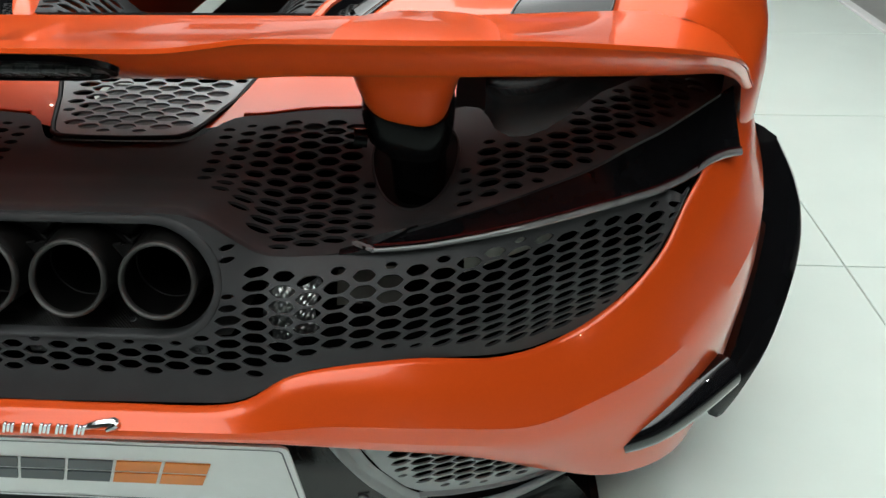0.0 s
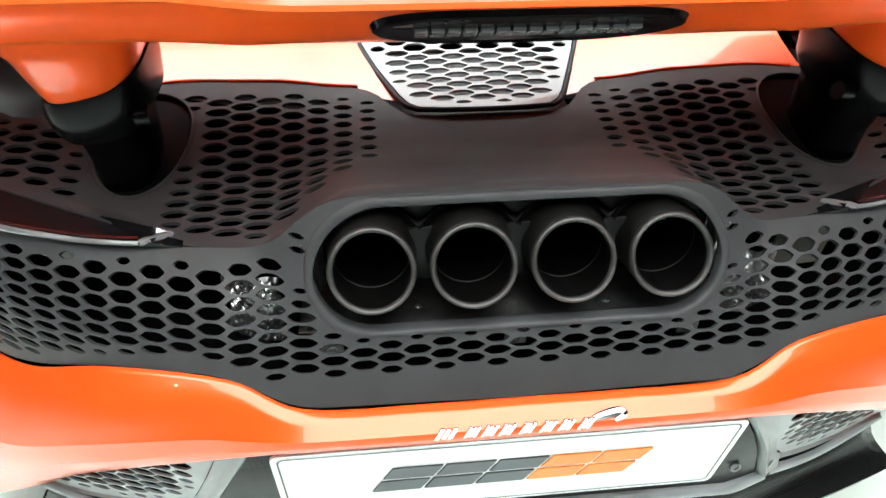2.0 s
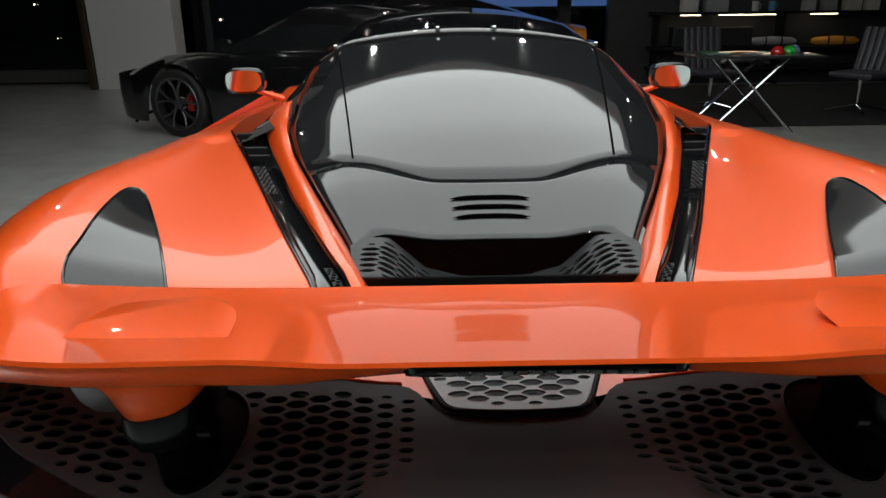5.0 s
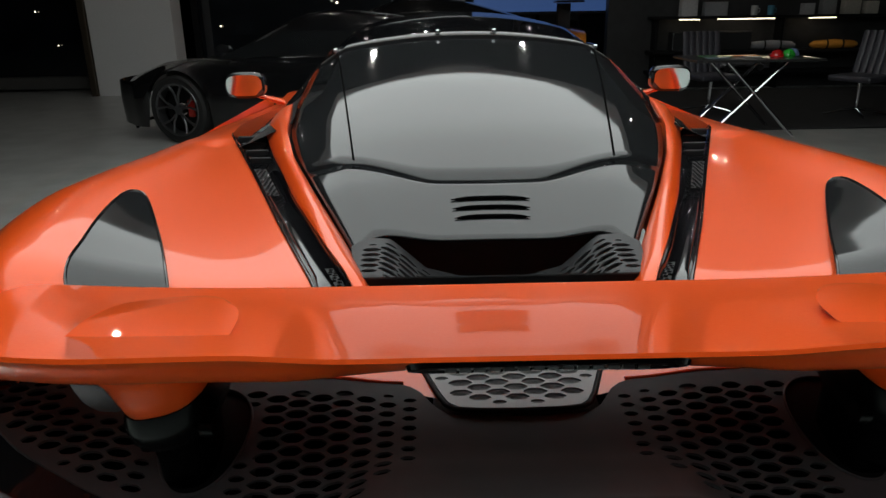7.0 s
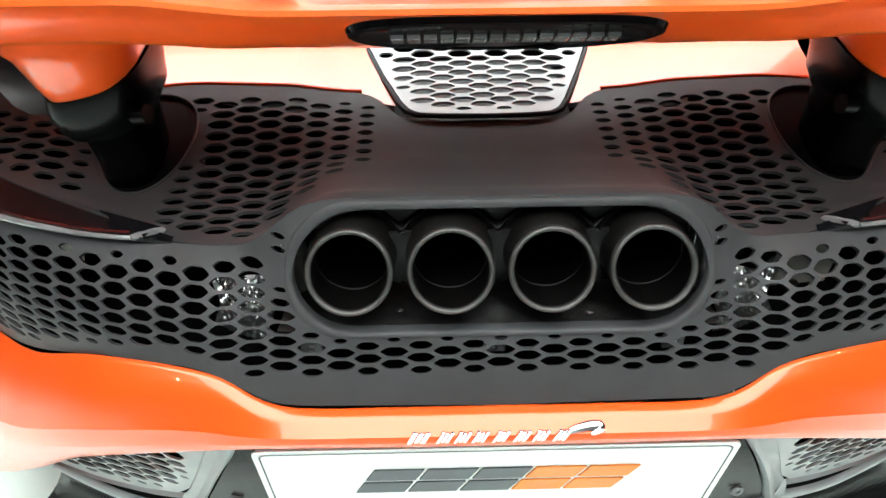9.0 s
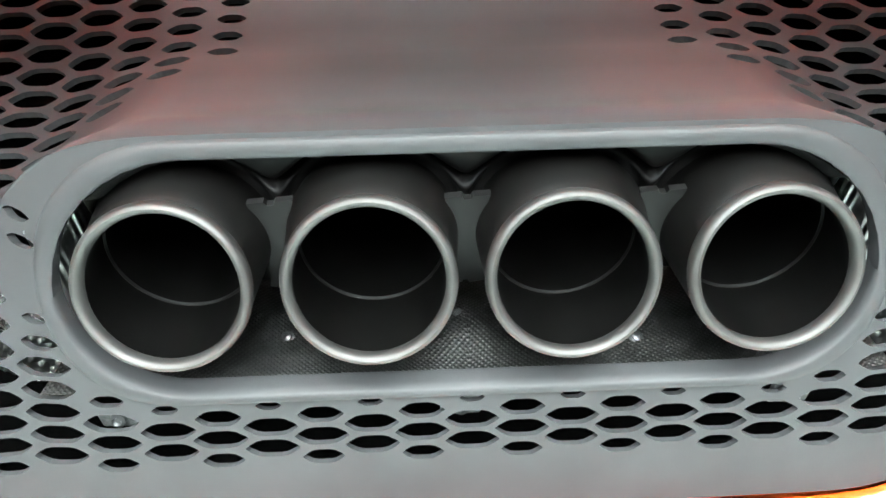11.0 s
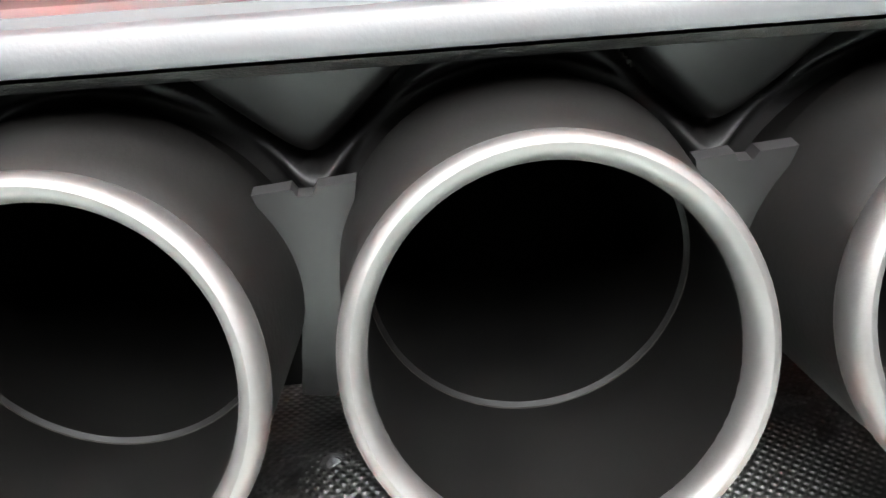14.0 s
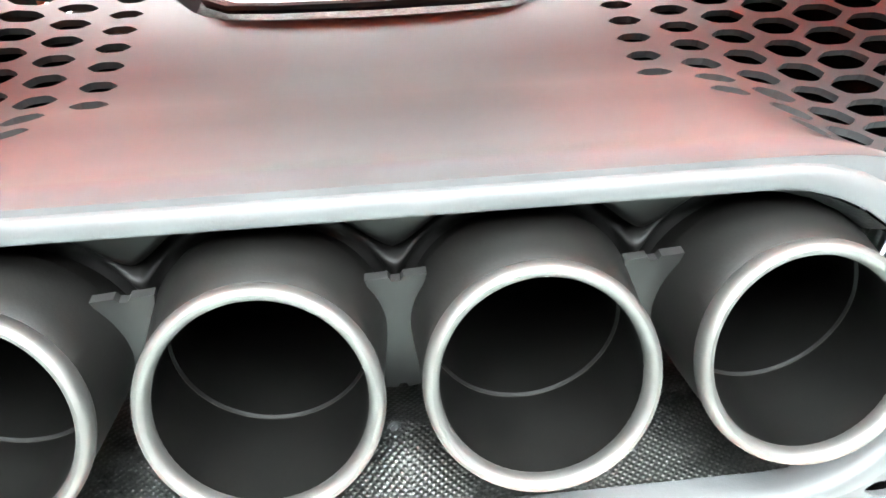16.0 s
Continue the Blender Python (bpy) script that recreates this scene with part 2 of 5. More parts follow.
def hex_field(zone, avoid, px, py, w, h, x0=0.0, y0=0.0, margin=0.006, fade=0.03, least=0.35, widen=0.0, size=None):
    """Staggered holes inside a zone, smaller towards its edges; size(x): a further scale, widen: added to the pitch past six columns."""
    z = np.asarray(zone)
    c = []
    for i in range(int((z[:, 0].min() - x0) / px) - 1, int((z[:, 0].max() - x0) / px) + 2):
        for j in range(int((z[:, 1].min() - y0) / py) - 1, int((z[:, 1].max() - y0) / py) + 2):
            c.append((x0 + i * px + math.copysign(max(0, abs(i) - 6) * widen, i), y0 + (j + 0.5 * (i % 2)) * py))
    c = np.array(c)
    c = c[inside(zone, c)]
    d = edge_dist(zone, c)
    for a in avoid:
        c, d = c[~inside(a, c)], d[~inside(a, c)]
        d = np.minimum(d, edge_dist(a, c))
    out = []
    for (x, y), e in zip(c, d):
        s = min(1.0, least + (1 - least) * (e - margin) / fade) * (size(abs(x)) if size else 1.0)
        if e > margin and s > 0.2:
            out.append(hex_hole(x, y, w * s, h * min(1.0, s * 1.05)))
    return out


def pierced(name, outline, holes, surf, material, parent, label="", t=0.004, step=0.018, cuts=()):
    """A sheet with an outline and holes in a plane, laid on the surface surf(a, b), with thickness."""
    from mathutils.geometry import delaunay_2d_cdt
    verts, edges = [], []
    for loop in [outline, *cuts, *holes]:
        k = len(verts)
        verts += [Vector(p) for p in loop]
        edges += [(k + i, k + (i + 1) % len(loop)) for i in range(len(loop))]
    o = np.asarray(outline)
    g = np.array([(x, y) for x in np.arange(o[:, 0].min(), o[:, 0].max(), step) for y in np.arange(o[:, 1].min(), o[:, 1].max(), step * 0.8)])
    keep = inside(outline, g) & (edge_dist(outline, g) > 0.004)
    for hl in [*cuts]:
        keep &= ~inside(hl, g) & (edge_dist(hl, g) > 0.004)
    if holes:
        hc = np.array([np.mean(h, axis=0) for h in holes])
        hr = np.array([np.abs(np.asarray(h) - np.mean(h, axis=0)).max(axis=0) * 1.15 for h in holes])
        for c, r in zip(hc, hr):
            keep &= ~((np.abs(g[:, 0] - c[0]) < r[0]) & (np.abs(g[:, 1] - c[1]) < r[1]))
    verts += [Vector(p) for p in g[keep]]
    res = delaunay_2d_cdt(verts, edges, [], 0, 1e-6)
    v2 = np.array([(p.x, p.y) for p in res[0]])
    tri = np.array([f for f in res[2]])
    cen = v2[tri].mean(axis=1)
    ok = inside(outline, cen)
    for hl in [*cuts, *holes]:
        a = np.asarray(hl)
        near = ok & (cen[:, 0] > a[:, 0].min()) & (cen[:, 0] < a[:, 0].max()) & (cen[:, 1] > a[:, 1].min()) & (cen[:, 1] < a[:, 1].max())
        idx = np.nonzero(near)[0]
        if len(idx):
            ok[idx[inside(hl, cen[idx])]] = False
    return sheet(name, v2, tri[ok], surf, material, parent, label, t)


def sheet(name, flat, tri, surf, material, parent, label, t):
    """Triangles of a plane laid on surf(a, b), with thickness t and the surface's own smooth normals."""
    used = np.unique(tri)
    back = np.full(len(flat), -1)
    back[used] = np.arange(len(used))
    tri, flat = back[tri], flat[used]
    p = np.array([surf(a, b) for a, b in flat])
    e = .0015
    da = np.array([surf(a + e, b) for a, b in flat]) - np.array([surf(a - e, b) for a, b in flat])
    db = np.array([surf(a, b + e) for a, b in flat]) - np.array([surf(a, b - e) for a, b in flat])
    n = np.cross(da, db)
    n /= np.linalg.norm(n, axis=1)[:, None]
    n *= np.where(n @ np.array((0, -.7, .7)) < 0, -1.0, 1.0)[:, None]
    fn = np.cross(p[tri[:, 1]] - p[tri[:, 0]], p[tri[:, 2]] - p[tri[:, 0]])
    wrong = (fn * n[tri].mean(axis=1)).sum(axis=1) < 0
    tri[wrong] = tri[wrong][:, ::-1]
    k = len(p)
    count = collections.Counter((int(f[i]), int(f[(i + 1) % 3])) for f in tri for i in range(3))
    rim = [(a, b) for a, b in count if (b, a) not in count]
    faces = [tuple(int(v) for v in f) for f in tri] + [tuple(int(v) + k for v in f[::-1]) for f in tri] + [(b, a, a + k, b + k) for a, b in rim]
    q = np.vstack([p, p - n * t])
    me = bpy.data.meshes.new(name)
    me.from_pydata([tuple(v) for v in q], [], faces)
    me.polygons.foreach_set("use_smooth", [True] * len(faces))
    nrm = []
    for f in tri:
        nrm += [tuple(n[v]) for v in f]
    for f in tri:
        nrm += [tuple(-n[v]) for v in f[::-1]]
    for a, b in rim:
        w = np.cross(q[a] - q[b], q[a + k] - q[b])
        w = tuple(w / max(1e-9, np.linalg.norm(w)))
        nrm += [w] * 4
    me.normals_split_custom_set(nrm)
    me.materials.append(material)
    ob = new(name, me)
    if parent:
        ob.parent = parent
    if label:
        ob["label"] = label
    return ob


def mirror_poly(p):
    return [(-x, y) for x, y in reversed(p)]


def fine(curve, n):
    """n points along a line of points, rounded through them (Catmull-Rom)."""
    p = [np.asarray(q, float) for q in curve]
    p = [2 * p[0] - p[1]] + p + [2 * p[-1] - p[-2]]
    out = []
    for k in range(n):
        s = k / (n - 1) * (len(p) - 3)
        i = min(int(s), len(p) - 4)
        u = s - i
        a, b, c, d = p[i:i + 4]
        out.append(0.5 * (2 * b + (c - a) * u + (2 * a - 5 * b + 4 * c - d) * u * u + (3 * b - a - 3 * c + d) * u ** 3))
    return [tuple(float(x) for x in q) for q in out]


def both(fn):
    """Calls fn(side) for the right (1) and left (-1) flank."""
    return [fn(1), fn(-1)]


def flip(pts, s):
    return [(s * p[0], *p[1:]) for p in pts]

# ---------------- room ----------------
floor = box("floor", (0, 3.0, -0.155), (30, 34, 0.2), CONCRETE, bevel=0)
tagged(floor, "polished grey concrete showroom floor", "floor", kind="structure")
platform = thing("platform", "low white glossy display platform of large square tiles", "platform", kind="structure")
PX, PY0, PY1 = 2.42, -3.9, 4.0
box("slab", (0, (PY0 + PY1) / 2, -0.030), (2 * PX, PY1 - PY0, 0.05), JOINT, platform, bevel=0.004)
nx, ny = 5, 8
for i in range(nx):
    for j in range(ny):
        w, d = 2 * PX / nx, (PY1 - PY0) / ny
        box("tile", (-PX + (i + 0.5) * w, PY0 + (j + 0.5) * d, -0.004), (w - 0.005, d - 0.005, 0.008), PLATFORM, platform, bevel=0.001)
for x in (-PX - 0.03, PX + 0.03):
    box("edge_strip", (x, (PY0 + PY1) / 2, -0.022), (0.056, PY1 - PY0, 0.062), PLATEW, platform, bevel=0.004)
for y in (PY0 - 0.03, PY1 + 0.03):
    box("edge_strip", (0, y, -0.022), (2 * PX + 0.11, 0.056, 0.062), PLATEW, platform, bevel=0.004)

ceiling = box("ceiling", (0, 3.0, 4.1), (30, 34, 0.2), CEIL, bevel=0)
tagged(ceiling, "dark painted showroom ceiling", "ceiling", kind="structure")
for n, c, s, m in (("wall_south", (0, -14.0, 2.0), (30, 0.2, 4.4), WALLW), ("wall_north", (0, 20.0, 2.0), (30, 0.2, 4.4), NIGHT),
                   ("wall_east", (15.0, 3, 2.0), (0.2, 34, 4.4), WALLD), ("wall_west", (-15.0, 3, 2.0), (0.2, 34, 4.4), WALLD)):
    tagged(box(n, c, s, m, bevel=0), "plain wall closing the showroom", "wall", kind="structure")

lamp = thing("ceiling_panel", "large luminous white stretch ceiling over the display platform", "ceiling light")
outl = []
for cx, cy, a0 in ((.10, 3.1, 0), (-.10, 3.1, 90), (-.10, -.6, 180), (.10, -.6, 270)):
    for k in range(13):
        a = radians(a0 + 90 * k / 12)
        outl.append((cx + 1.85 * math.cos(a), cy + 1.85 * math.sin(a)))
vs = [(x, y, 3.20) for x, y in outl] + [(x, y, 3.32) for x, y in outl]
n = len(outl)
link("diffuser", vs, [tuple(range(n)), tuple(range(n, 2 * n))] + [(i, (i + 1) % n, n + (i + 1) % n, n + i) for i in range(n)], PANEL, lamp, smooth=False)
ring_o = [(x * 1.22, y + .42 * (1 if y > 1 else -1) * min(1.0, abs(y - .95) / 2.2)) for x, y in outl]
vs = [(x, y, 3.30) for x, y in outl] + [(x, y, 3.30) for x, y in ring_o] + [(x, y, 3.42) for x, y in ring_o]
link("surround", vs, [(i + r * n, (i + 1) % n + r * n, n + (i + 1) % n + r * n, n + i + r * n) for i in range(n) for r in (0, 1)], WALLW, lamp, "white plaster surround", smooth=False)
for i, (x, y) in enumerate([(-2.9, -2.5), (2.9, -2.5), (-2.9, 0.5), (2.9, 0.5), (-2.9, 3.5), (-3.6, 6.5), (-1.2, 7.4), (1.2, 7.4), (3.6, 6.5), (-4.6, 9.2), (-2.0, 9.6), (-.6, 9.6), (.9, 9.6), (2.3, 9.6), (4.6, 9.2), (-2.6, 12.0), (-.4, 12.0), (2.2, 12.0)]):
    sp = thing("spotlight", "small round ceiling spotlight, switched on", "spotlight", "ceiling spotlights", at=(x, y, 3.92))
    turned("housing", [(0, 0.0), (0, 0.05), (0.08, 0.05), (0.08, 0.0)], (0, 0, 0), (0, 0, 1), DARK, sp, n=20)
    turned("lens", [(0, 0.0), (0.0, 0.035), (0.004, 0.035), (0.004, 0.0)], (0, 0, -0.006), (0, 0, 1), SPOT, sp, n=16)

# ---------------- the orange sports car ----------------
car = thing("sports_car", "orange sports car with black pierced tail, raised wing, four exhausts", "car")
PIPE_Z, PITCH, R0, TILT, RUN = 0.700, 0.0952, 0.0415, radians(28), radians(7)

# lower tail: y over (x, z)
y_bot = smooth_table([(0, -.047), (.22, -.046), (.285, -.03), (.4, 0), (.5, .05), (.58, .11), (.65, .145), (.70, .18), (.735, .24), (.78, .30)], .03)
y_top = smooth_table([(0, .043), (.15, .042), (.2, .036), (.26, .045), (.34, .060), (.4, .070), (.5, .095), (.6, .15), (.70, .22), (.745, .275), (.80, .34)], .03)
z_bot = smooth_table([(0, .570), (.215, .574), (.235, .581), (.275, .603), (.30, .609), (.40, .603), (.47, .577), (.54, .552), (.60, .548), (.65, .580), (.70, .625), (.725, .660), (.745, .700)], .012)
z_top = smooth_table([(0, .7555), (.150, .7560), (.175, .7545), (.195, .7465), (.213, .731), (.228, .714), (.25, .703), (.34, .697), (.42, .697), (.5, .703), (.6, .700), (.70, .690), (.745, .682)], .010)


def tail(x, z):
    a = abs(x)
    zb, zt = z_bot(a), z_top(a)
    u = (z - zb) / max(0.05, zt - zb)
    yb, yt = y_bot(a), y_top(a)
    y = yb + (yt - yb) * min(1.2, max(-0.3, u))
    y -= 0.016 * math.sin(math.pi * min(1, max(0, u))) * sstep(0.18, 0.30, a)
    return (x, y, z)


# exhaust opening, in x and z
def opening(grow):
    hw, zt, zb = 0.198 + grow, 0.7458 + grow, 0.6395 - grow * .55
    p = []
    for cx, cz, rx, rz, a0 in ((hw - .060, zb + .052, .060, .052, -90), (hw - .066, zt - .062, .066, .062, 0)):
        for k in range(10):
            a = radians(a0 + 90 * k / 9)
            p.append((cx + rx * math.cos(a), cz + rz * math.sin(a)))
    return p + [(-x, z) for x, z in reversed(p)]


xs = np.linspace(0, 0.738, 60)
low = [(x, z_bot(x)) for x in xs]
up = [(x, z_top(x)) for x in reversed(xs)]
outline = [(-x, z) for x, z in reversed(low)][:-1] + low + up + [(-x, z) for x, z in reversed(up)][1:]
ring = opening(0.0080)
xr = np.linspace(0, .728, 60)
zone = [(x, max(z_bot(x) + .013, .5985 * (x < .262))) for x in xr] + [(x, z_top(x) - .008) for x in reversed(xr)]
zone = [(-x, z) for x, z in reversed(zone[:60])][:-1] + zone + [(-x, z) for x, z in reversed(zone[60:])][1:]
holes = hex_field(zone, [opening(0.0125)], .0258, .0112, .0142, .0046, x0=0.0, y0=.6095, margin=.0006, fade=.008, least=.45, widen=.0022)
pierced("tail_panel", outline, holes, tail, SATIN, car, "satin black tail panel pierced with hexagonal holes", t=.004, cuts=[ring])

# rolled rim of the exhaust opening
rows = []
for g, dy in ((.0083, .0004), (.0079, -.0010), (.0074, -.0017), (.0050, -.0022), (.0018, -.0020), (.0005, -.0008), (0, .003), (.0004, .010)):
    rows.append([(x, tail(x, z)[1] + dy, z) for x, z in opening(g)])
link("opening_rim", [p for r in rows for p in r], grid_faces(len(rows), len(rows[0])) + [(i * len(rows[0]) + len(rows[0]) - 1, (i + 1) * len(rows[0]) + len(rows[0]) - 1, (i + 1) * len(rows[0]), i * len(rows[0])) for i in range(len(rows) - 1)], SATIN, car, auto=50)
rows = [[(x, tail(x, z)[1] + dy, z - .0012 - .0006 * math.sin(140 * x) * (dy > .01)) for (x, z), (_, z0) in zip(opening(g), opening(0)) if z0 > .730] for g, dy in ((.0003, .0012), (-.0012, .004), (-.0032, .008), (-.0040, .0100), (-.0030, .0105), (.002, .030))]
link("opening_liner", [p for r in rows for p in r], grid_faces(len(rows), len(rows[0])), LINER, car, "coarse black liner of the exhaust opening", auto=70)

# upper tail: z over (x, y)
cprof = smooth_table([(0, .758), (.043, .756), (.06, .7515), (.09, .741), (.13, .731), (.178, .724), (.24, .733), (.30, .740), (.4, .76)], .010)
sprof = smooth_table([(0, .696), (.05, .700), (.10, .700), (.16, .706), (.25, .738), (.30, .748), (.4, .77)], .02)
y_lamp = smooth_table([(.30, .052), (.336, .066), (.42, .10), (.5, .135), (.6, .19), (.7, .275), (.8, .385), (.86, .45)], .015)
z_lamp = lerp_table([(.30, .700), (.336, .703), (.5, .722), (.66, .744), (.8, .752), (.9, .756)])
y_ridge = smooth_table([(0, .043), (.15, .042), (.2, .037), (.25, .043), (.30, .052), (.336, .066)], .01)


def deck(x, y):
    a = abs(x)
    z = cprof(y) + (sprof(y) - cprof(y)) * sstep(.15, .25, a)
    zz = z_lamp(a) + .22 * (y - y_lamp(a))
    z += (zz - z) * sstep(.40, .52, a)
    zr = z_top(a) if a < .34 else z_lamp(a)
    z += (zr - z) * (1 - sstep(0, .03, y - (y_ridge(a) if a < .336 else y_lamp(a))))
    return (x, y, z)


y_deck = smooth_table([(0, .34), (.13, .315), (.2, .315), (.3, .321), (.36, .324), (.42, .315)], .02)
half = [(x, y_ridge(x)) for x in np.linspace(0, .336, 30)] + [(x, y_lamp(x)) for x in np.linspace(.35, .80, 26)]
half += [(.83, .48), (.76, .438), (.70, .402), (.631, .347), (.589, .301), (.556, .267), (.53, .252), (.507, .251), (.489, .268), (.480, .295), (.468, .316), (.45, .322)]
half += [(x, y_deck(x)) for x in np.linspace(.42, .16, 12)] + [(.140, .308), (.126, .296), (.114, .276), (.104, .262), (.095, .254), (.08, .249), (.04, .246)]
outline = half + [(-x, y) for x, y in reversed(half[1:])]
outline = [(x, y) for x, y in half] + [(0, .245)] + [(-x, y) for x, y in reversed(half[1:])]
well = [(.391 + .053 * math.cos(a) * (1 + .16 * math.sin(a)), .221 + .079 * math.sin(a)) for a in np.linspace(0, 2 * math.pi, 36, endpoint=False)]
zone = [(.128, .166), (.128, .288), (.20, .296), (.350, .298), (.340, .23), (.345, .15), (.350, .112), (.340, .075), (.27, .060), (.245, .060), (.215, .082), (.19, .112), (.155, .145)]
zone2 = [(.445, .135), (.52, .160), (.61, .210), (.70, .290), (.785, .39), (.775, .430), (.70, .388), (.63, .338), (.585, .290), (.552, .256), (.53, .243), (.50, .241), (.475, .248), (.455, .225)]
col_size = lerp_table([(.14, .62), (.169, .74), (.198, .84), (.226, .92), (.255, 1.0), (.8, .95)])
holes = []
for s in (1, -1):
    for z_, a in ((zone, well), (zone2, well)):
        zz, aa = (z_, a) if s > 0 else (mirror_poly(z_), mirror_poly(a))
        fat = [(np.mean([p[0] for p in aa]) + 1.07 * (p[0] - np.mean([q[0] for q in aa])), np.mean([p[1] for p in aa]) + 1.05 * (p[1] - np.mean([q[1] for q in aa]))) for p in aa]
        holes += hex_field(zz, [fat], .0285, .0178, .0154, .0068, x0=s * .140, y0=.173, margin=.0010, fade=.010, least=.5, size=col_size)
pierced("tail_deck", outline, holes, deck, SATIN, car, "satin black tail deck pierced with hexagonal holes", t=.004, cuts=[well, mirror_poly(well)])

# near-black sheet in place of the shade behind the pierced panels
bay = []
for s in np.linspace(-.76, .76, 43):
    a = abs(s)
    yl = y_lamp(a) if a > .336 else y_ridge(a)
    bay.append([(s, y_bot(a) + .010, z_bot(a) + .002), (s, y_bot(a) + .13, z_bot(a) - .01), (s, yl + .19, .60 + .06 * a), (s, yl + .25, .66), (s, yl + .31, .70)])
link("bay_shade_sheet", [p for r in bay for p in r], grid_faces(43, 5), VOID, car)

# exhaust pipes: cut off at a slant, running back nearly level
ax = Vector((0, -math.cos(TILT), math.sin(TILT)))
run = Vector((0, -math.cos(RUN), math.sin(RUN)))


def tube(name, prof, o, material, parent=None, label="", n=64):
    """Rings from the slanted mouth into the level run; prof of (depth behind the mouth, radius)."""
    rows = []
    for d, r in prof:
        k = sstep(0.0, .05, d)
        nrm = (ax * (1 - k) + run * k).normalized()
        b = Vector((1, 0, 0)).cross(nrm)
        c = Vector(o) - ax * min(d, .006) - run * max(0.0, d - .006)
        rows.append([c + Vector((1, 0, 0)) * (r * math.cos(2 * math.pi * q / n)) + b * (r * math.sin(2 * math.pi * q / n)) for q in range(n)])
    return loft(name, rows, material, parent, label, close=True)


def exhaust(i):
    x = (i - 1.5) * PITCH
    o = (x, 0, PIPE_Z)
    p = tube("exhaust_pipe", [(.006, R0 * .93), (.008, R0 * .975), (.020, R0 * 1.00), (.040, R0 * 1.035), (.0465, R0 * 1.045), (.0475, R0 * 1.005), (.10, R0 * 1.0)], o, TITAN, car, "dull titanium exhaust pipe, painted dark for the recess shade")
    tube("bore", [(.006, R0 * .865), (.020, R0 * .88), (.0370, R0 * .895), (.0378, R0 * .865), (.10, R0 * .84)], o, SOOT_SHADE, p, "sooty bore, painted darker still for its shade")
    prof = []
    for k in range(17):
        a = math.pi * 2 * k / 16
        prof.append((-.005 + .005 * math.cos(a), R0 * .93 + R0 * .07 * math.sin(a)))
    turned("rim", prof, o, ax, RIMMET, p, "bright rolled titanium rim", n=72)
    tube("inner_ring", [(.0374, R0 * .897), (.0369, R0 * .897), (.0369, R0 * .891), (.0374, R0 * .890)], o, RINGM, p)
    # near-black disc closes the run in place of its deep shade
    tube("bore_shade_disc", [(.098, R0 * .85), (.099, .0005)], o, VOID, p, n=24)


for i in range(4):
    exhaust(i)

# bracket plate with pressed V grooves behind the pipes
NBX, NBZ = 420, 120
pl = []
for x in np.linspace(-.21, .21, NBX):
    col = []
    for z in np.linspace(.640, .7535, NBZ):
        u = ((x / PITCH + 0.5) % 1.0 - 0.5) * PITCH
        y = .0555 - .10 * (z - .715)
        d = (z - .7145 - 1.0 * (math.hypot(u, .0035) - .0035)) * .71
        rp = min(math.hypot(x - (i - 1.5) * PITCH, z - (PIPE_Z - .009)) for i in range(4)) - R0 * 1.04
        if abs(u) < .046:
            y += .0095 * math.exp(-(d / .0021) ** 2) - .0010 * sstep(.0026, .0062, d)
        y += .006 * math.exp(-((rp - .001) / .0030) ** 2)
        col.append((x, y, z))
    pl.append(col)
keep = []
for f in grid_faces(NBX, NBZ):
    c = np.mean([pl[k // NBZ][k % NBZ] for k in f], axis=0)
    d = min(math.hypot(c[0] - (i - 1.5) * PITCH, c[2] - (PIPE_Z - .009)) for i in range(4))
    if d > R0 * .95 and c[2] < deck(c[0], c[1])[2] - .004:
        keep.append(f)
br = link("pipe_bracket", [p for r in pl for p in r], keep, STEEL, car, "pressed grey bracket behind the pipes, darkened for the shade there", auto=60)
for k in (-1, 0, 1):
    xm = k * PITCH
    tab = [(-.0140, .7170), (-.0035, .7178), (-.002, .7158), (.002, .7158), (.0035, .7178), (.0140, .7185), (.0108, .706), (.0088, .692), (.0090, .676), (.0135, .655), (.003, .653), (.0015, .6555), (-.0015, .6555), (-.003, .653), (-.0135, .655), (-.0090, .676), (-.0088, .692), (-.0108, .706)]
    v = [(xm + a * .80, .0405 - .06 * (z - .70), z) for a, z in tab] + [(xm + a * .80, .0445 - .06 * (z - .70), z) for a, z in tab]
    link("bracket_tab", v, [tuple(range(18)), tuple(range(35, 17, -1))] + [(q, (q + 1) % 18, 18 + (q + 1) % 18, 18 + q) for q in range(18)], TAB, br, "grey sheet metal tab, darkened for the recess shade", smooth=False)
# embossed heat shield under the pipes
hs = []
hz = smooth_table([(-.0130, .6385), (-.006, .6360), (.008, .6320), (.025, .6295), (.045, .6275), (.085, .6205)], .004)
for x in np.linspace(-.215, .215, 90):
    col = []
    for y in np.linspace(-.0130, .085, 26):
        crest = .0085 * math.exp(-(x / .020) ** 2) * sstep(-.004, .028, y) * (1 - .6 * sstep(.03, .06, y))
        col.append((x, y, hz(y) + .10 * max(0, abs(x) - .17) + .0008 * math.sin(61 * x + 60 * y) + crest))
    hs.append(col)
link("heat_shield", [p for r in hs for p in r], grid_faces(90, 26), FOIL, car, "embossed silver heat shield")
for x, y, z in ((-.0045, .0345, .6355), (-.099, .0275, .6300), (.0925, .0185, .6310)):
    turned("rivet", [(-.002, .0040), (.0004, .0040), (.0008, .0026), (.0016, .0022), (.0020, 0.0002)], (x, y, z), (0, -.3, 1), ALLOY, car, n=18)


